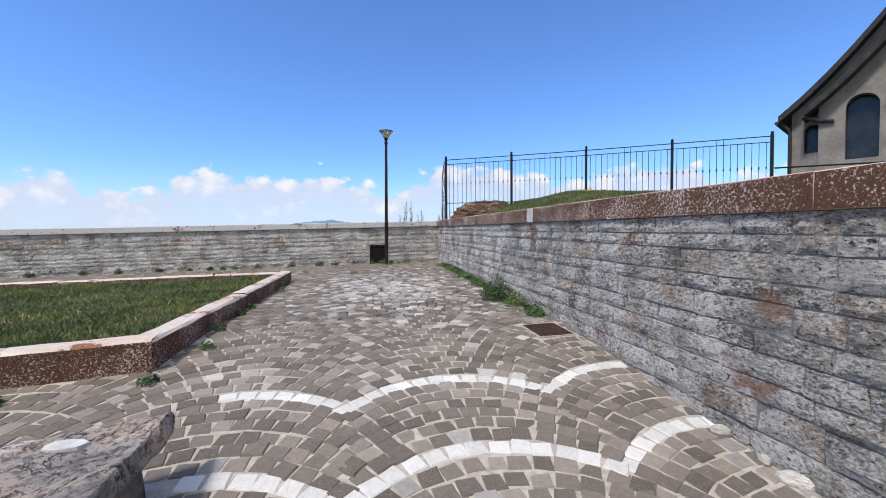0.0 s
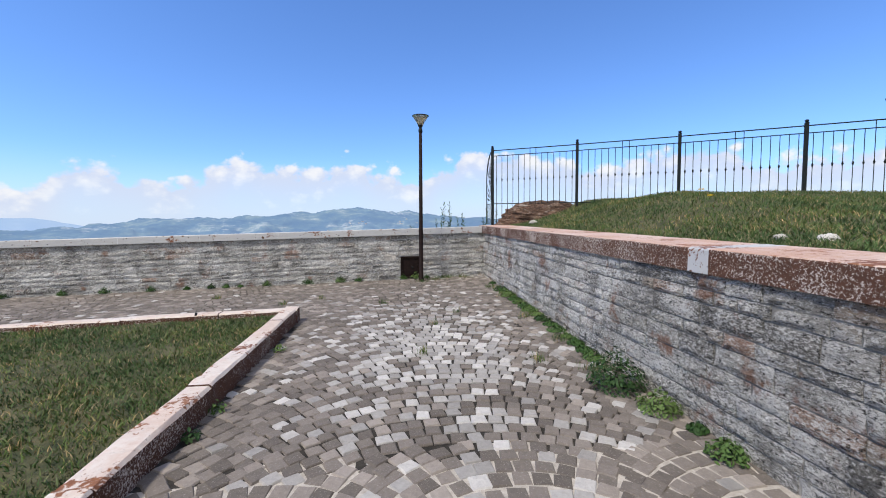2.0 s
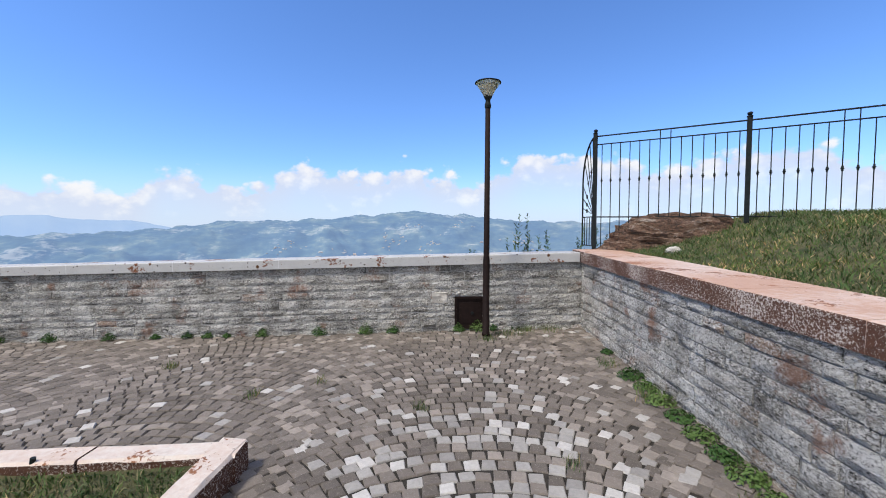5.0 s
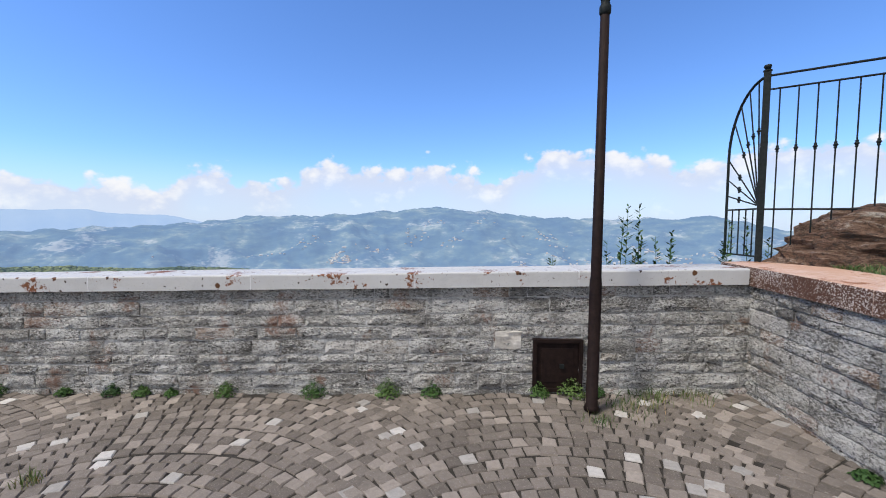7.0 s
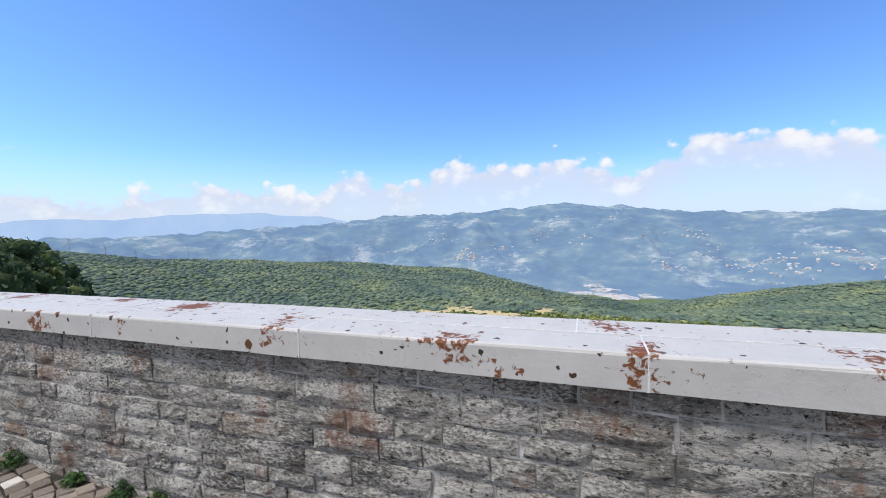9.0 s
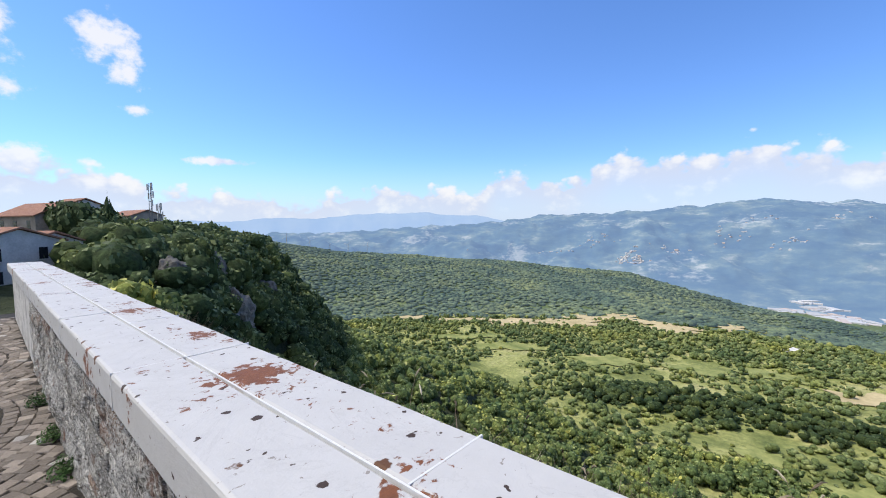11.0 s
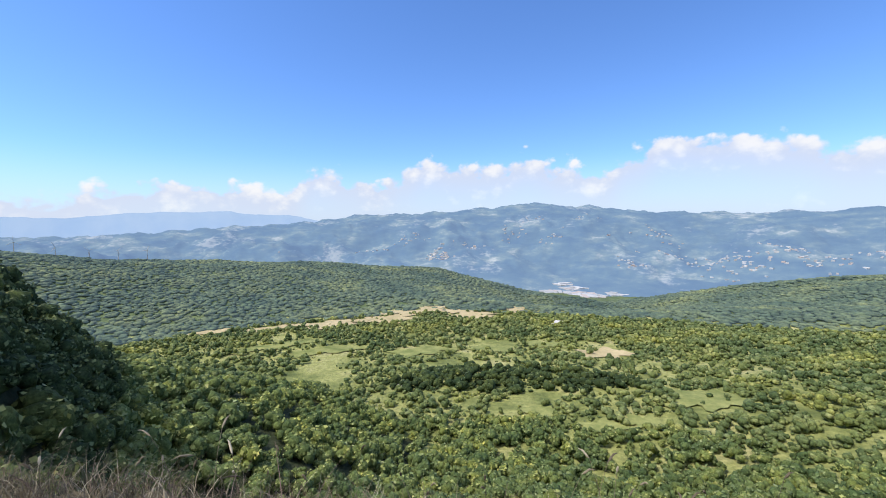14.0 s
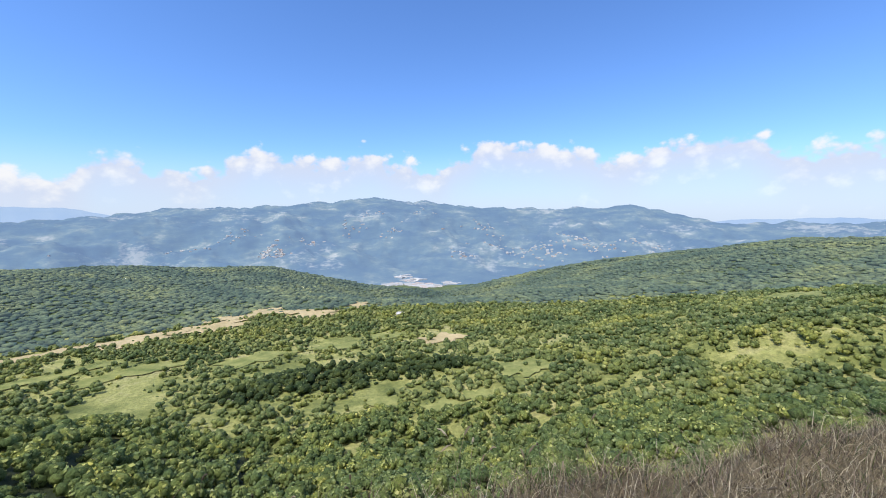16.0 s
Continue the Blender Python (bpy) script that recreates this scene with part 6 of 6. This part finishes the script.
def nave(x0, y0, half, rise, deep, holes):
    """A gabled body under a roof that flattens towards its eaves."""
    o, n_ = 0.42, 9

    def slope(t):
        return (rise + 0.55) * (0.62 * t + 0.38 * t * t) - 0.45

    ts = [i / (n_ - 1) for i in range(n_)]
    left = [(x0 + half - (half + o) * (1 - t), slope(t)) for t in ts]
    gable = [(x, z) for x, z in left if x > x0 + 0.05]
    mirror = [(2 * (x0 + half) - x, z) for x, z in reversed(gable[:-1])]
    pierced([(x0, -6.5), (x0 + 2 * half, -6.5), (x0 + 2 * half, gable[0][1] - 0.1)] + [(x, z - 0.02) for x, z in mirror[::-1]] + [(x, z - 0.02) for x, z in gable[::-1]] + [(x0, gable[0][1] - 0.1)], holes, y0, 0.45, PLASTER, chapel)
    part("wall", mesh_of("wall", [(x0, y0, -6.5), (x0, y0 + deep, -6.5), (x0, y0 + deep, gable[0][1] - 0.1), (x0, y0, gable[0][1] - 0.1)], [(0, 1, 2, 3)], PLASTER), chapel)
    for flip in (False, True):
        v, f = [], []
        for x, z in left:
            x = 2 * (x0 + half) - x if flip else x
            for yy in (y0 - 0.55, y0 + deep):
                v += [(x, yy, z), (x, yy, z + 0.30)]
        for i in range(n_ - 1):
            a, b = i * 4, i * 4 + 4
            f += [(a, a + 1, b + 1, b), (a + 2, b + 2, b + 3, a + 3), (a + 1, a + 3, b + 3, b + 1), (a, b, b + 2, a + 2)]
        f += [(0, 2, 3, 1)]
        part("roof", mesh_of("roof", v, f, ROOF_DARK), chapel, "dark slate roof with deep verge")
    ex, ez = left[0]
    part("gutter", mesh_of("gutter", *tube([(ex - 0.05, y0 - 0.5, ez), (ex - 0.05, y0 + deep, ez)], 0.09, 8), ROOF_DARK), chapel)


# this small arch is a blind niche; its dark pane paints the shade
nave(0.40, 0.0, 6.0, 8.0, 14.0, [arch(1.15, -1.95, 0.60, 1.3)])
nave(1.40, -0.6, 5.5, 7.3, 3.0, [arch(2.75, -2.5, 1.0, 2.7)])
part("downpipe", mesh_of("downpipe", *tube([(0.0, -0.3, -0.4), (0.3, -0.2, -0.75), (0.36, -0.12, -1.0), (0.36, -0.12, -6.3)], 0.075, 8), ROOF_DARK), chapel, "dark downpipe")
part("downpipe", mesh_of("downpipe", *tube([(0.95, -1.0, -0.5), (1.4, -0.75, -0.68), (1.9, -0.66, -0.78)], 0.075, 8), ROOF_DARK), chapel)
handrail = tagged(part("handrail", mesh_of("handrail", *merged(tube([(9.75, 7.66, 2.2), (11.6, 6.9, 2.25), (15.0, 5.6, 2.42)], 0.02, 8), tube([(9.75, 7.66, 2.0), (11.6, 6.9, 2.05), (15.0, 5.6, 2.2)], 0.014, 8), *[tube([(9.75 + 5.25 * t, 7.66 - 2.06 * t, 1.2), (9.75 + 5.25 * t, 7.66 - 2.06 * t, 2.2 + 0.2 * t)], 0.02, 6) for t in (0.05, 0.36, 0.68, 0.98)]), IRON)), "low black iron handrail leading to the chapel", "handrail")

# ---- pieces of the walls and the paving ----
bm = bmesh.new()
box(bm, 0.28, 0.53, 11.866, 11.93, 0.33, 0.50, 0.004)
bmesh.ops.subdivide_edges(bm, edges=bm.edges[:], cuts=3, use_grid_fill=True)
for w in bm.verts:
    w.co += noise.noise_vector(w.co * 17) * 0.014
part("stone", bm_mesh("stone", bm, PALE), wall_parapet, "single white stone")
rubble(wall_parapet, lambda u, v, d: Vector((-9.0 + u, PAR_FACE + d, par_top(-9.0 + u) - 0.142 - v)), 11.62, 0.004, lambda u: par_top(-9.0 + u) - 0.142 - float(gz(-9.0 + u, 11.85)), lambda u, v: u > 1.2, 0.128, 11)
rubble(wall_retaining, lambda u, v, d: Vector((wall_x(11.87 - u) + d, 11.87 - u, ret_top(11.87 - u) - 0.175 - v)), 13.5, 0.004, lambda u: ret_top(11.87 - u) - 0.175 - float(gz(2.3, 11.87 - u)), lambda u, v: 3.4 < u < 11.5, 0.132, 12)


def cobble_template(i, slope=0.012):
    """An uneven sett, 1 by 1, its head at about z = 0."""
    r = np.random.default_rng(300 + i)
    c = np.array([(-0.46, -0.45), (0.46, -0.45), (0.44, 0.46), (-0.44, 0.46)]) + r.uniform(-0.05, 0.05, (4, 2))
    verts = [(x, y, -0.05) for x, y in c] + [(x, y, -0.008 + r.uniform(-0.003, 0.003)) for x, y in c] + [(x * 0.87, y * 0.87, r.uniform(-0.003, 0.003)) for x, y in c]
    faces = [(8, 9, 10, 11)]
    for a in (0, 4):
        for j in range(4):
            q = (j + 1) % 4
            faces.append((a + j, a + q, a + 4 + q, a + 4 + j))
    return verts, faces


COBBLES = [cobble_template(i) for i in range(12)]
SETS = {"dark": COBBLE, "pale": COBBLE_PALE, "white": COBBLE_WHITE}
COBBLE_MESHES = {k: [mesh_of("cobble", v, f, m_) for v, f in COBBLES] for k, m_ in SETS.items()}
STEP = 0.117
r = np.random.default_rng(50)
rest = {k: [] for k in SETS}
singles = 0


def lay(width, radius, count, cols, rows, x_mid, y_first, y_low, y_high, sx0, sy0, white=()):
    """Setts in rows of arcs, columns of one fan's width."""
    global singles
    half = math.asin(width / 2 / radius)
    for col in cols:
        xc = x_mid + width * col
        for j in rows:
            wob, shift = r.uniform(-0.01, 0.01), r.uniform(0, 1) if not white else 0.5 * (j % 2)
            for i in range(count + 1):
                th = -half + 2 * half * (i + shift) / count + r.normal(0, 0.05 / count)
                x = xc + radius * math.sin(th)
                y = y_first + STEP * j - radius * (1 - math.cos(th)) + wob + r.normal(0, 0.004)
                seam = 4.75 + 0.10 * math.sin(3 * x)
                if abs(th) > half + 0.01 or y > 11.86 or y < max(0.4, y_low + (seam - 4.75)) or y >= y_high + (seam - 4.75) or x > wall_x(y) + 0.03:
                    continue
                edge_x = -1.27 + 0.0546 * (y - 3.47) + 0.03
                if x < edge_x and 3.47 + 0.14 * (x + 1.27) < y < 8.47 + 0.025 * (x + 1.0):
                    continue
                if x < -0.62 and y < 2.25 + 0.44 * (x + 0.6):
                    continue
                if abs(x - 2.085) < 0.225 and abs(y - 3.84) < 0.24:
                    continue
                kind = "dark"
                if j in white and (col > -1 or (col == -1 and th > -0.1)):
                    kind = "white"
                elif r.random() < 0.9 * math.exp(-((x - 0.75) ** 2 / 1.1 + (y - 6.9) ** 2 / 3.6)) + 0.04:
                    kind = "pale"
                slope_y = (float(gz(x, y + 0.05)) - float(gz(x, y - 0.05))) / 0.1
                m_ = Matrix.Translation((x, y, float(gz(x, y)) + r.normal(0, 0.002))) @ Matrix.Rotation(math.atan(slope_y) + r.normal(0, 0.02), 4, "X") @ Matrix.Rotation(-th + r.normal(0, 0.05), 4, "Z") @ Matrix.Rotation(r.normal(0, 0.018), 4, "Y") @ Matrix.Diagonal((sx0 * r.uniform(0.92, 1.06), sy0 * r.uniform(0.92, 1.06), 1, 1))
                t = int(r.integers(12))
                if singles < 300 and -0.45 < x < 2.1 and 1.75 < y < 3.1:
                    part("cobble", COBBLE_MESHES[kind][t], pavement).matrix_basis = m_
                    singles += 1
                else:
                    rest[kind].append((t, m_))


lay(1.38, 0.943, 13, range(-8, 3), range(-24, 22), 0.82, 2.96, -9, 4.75, 0.125, 0.121, (0, -7, -14))
lay(2.70, 1.78, 26, range(-5, 2), range(10, 86), 0.62, 2.96, 4.75, 99, 0.120, 0.119)
for kind, spots in rest.items():
    verts, faces = [], []
    for t, m_ in spots:
        o = len(verts)
        verts += [m_ @ Vector(q) for q in COBBLES[t][0]]
        faces += [tuple(i + o for i in f) for f in COBBLES[t][1]]
    part("cobbles", mesh_of("cobbles", verts, faces, SETS[kind]), pavement)["kind"] = "stuff"

# fallen stones and patched footing where the retaining wall meets the slope
for px, py, s_, k in ((2.26, 2.02, 0.045, 1), (2.25, 1.76, 0.035, 2), (2.25, 1.60, 0.06, 3), (2.19, 1.48, 0.025, 4), (2.25, 1.30, 0.05, 6)):
    boulder("loose_stone", (px, py, float(gz(px, py)) + 0.01), (s_ * 0.8, s_ * 1.3, s_ * 0.7), k * 1.3, PALE, "pale loose stone at the wall foot", "stone")["group"] = "loose stones at the wall foot"
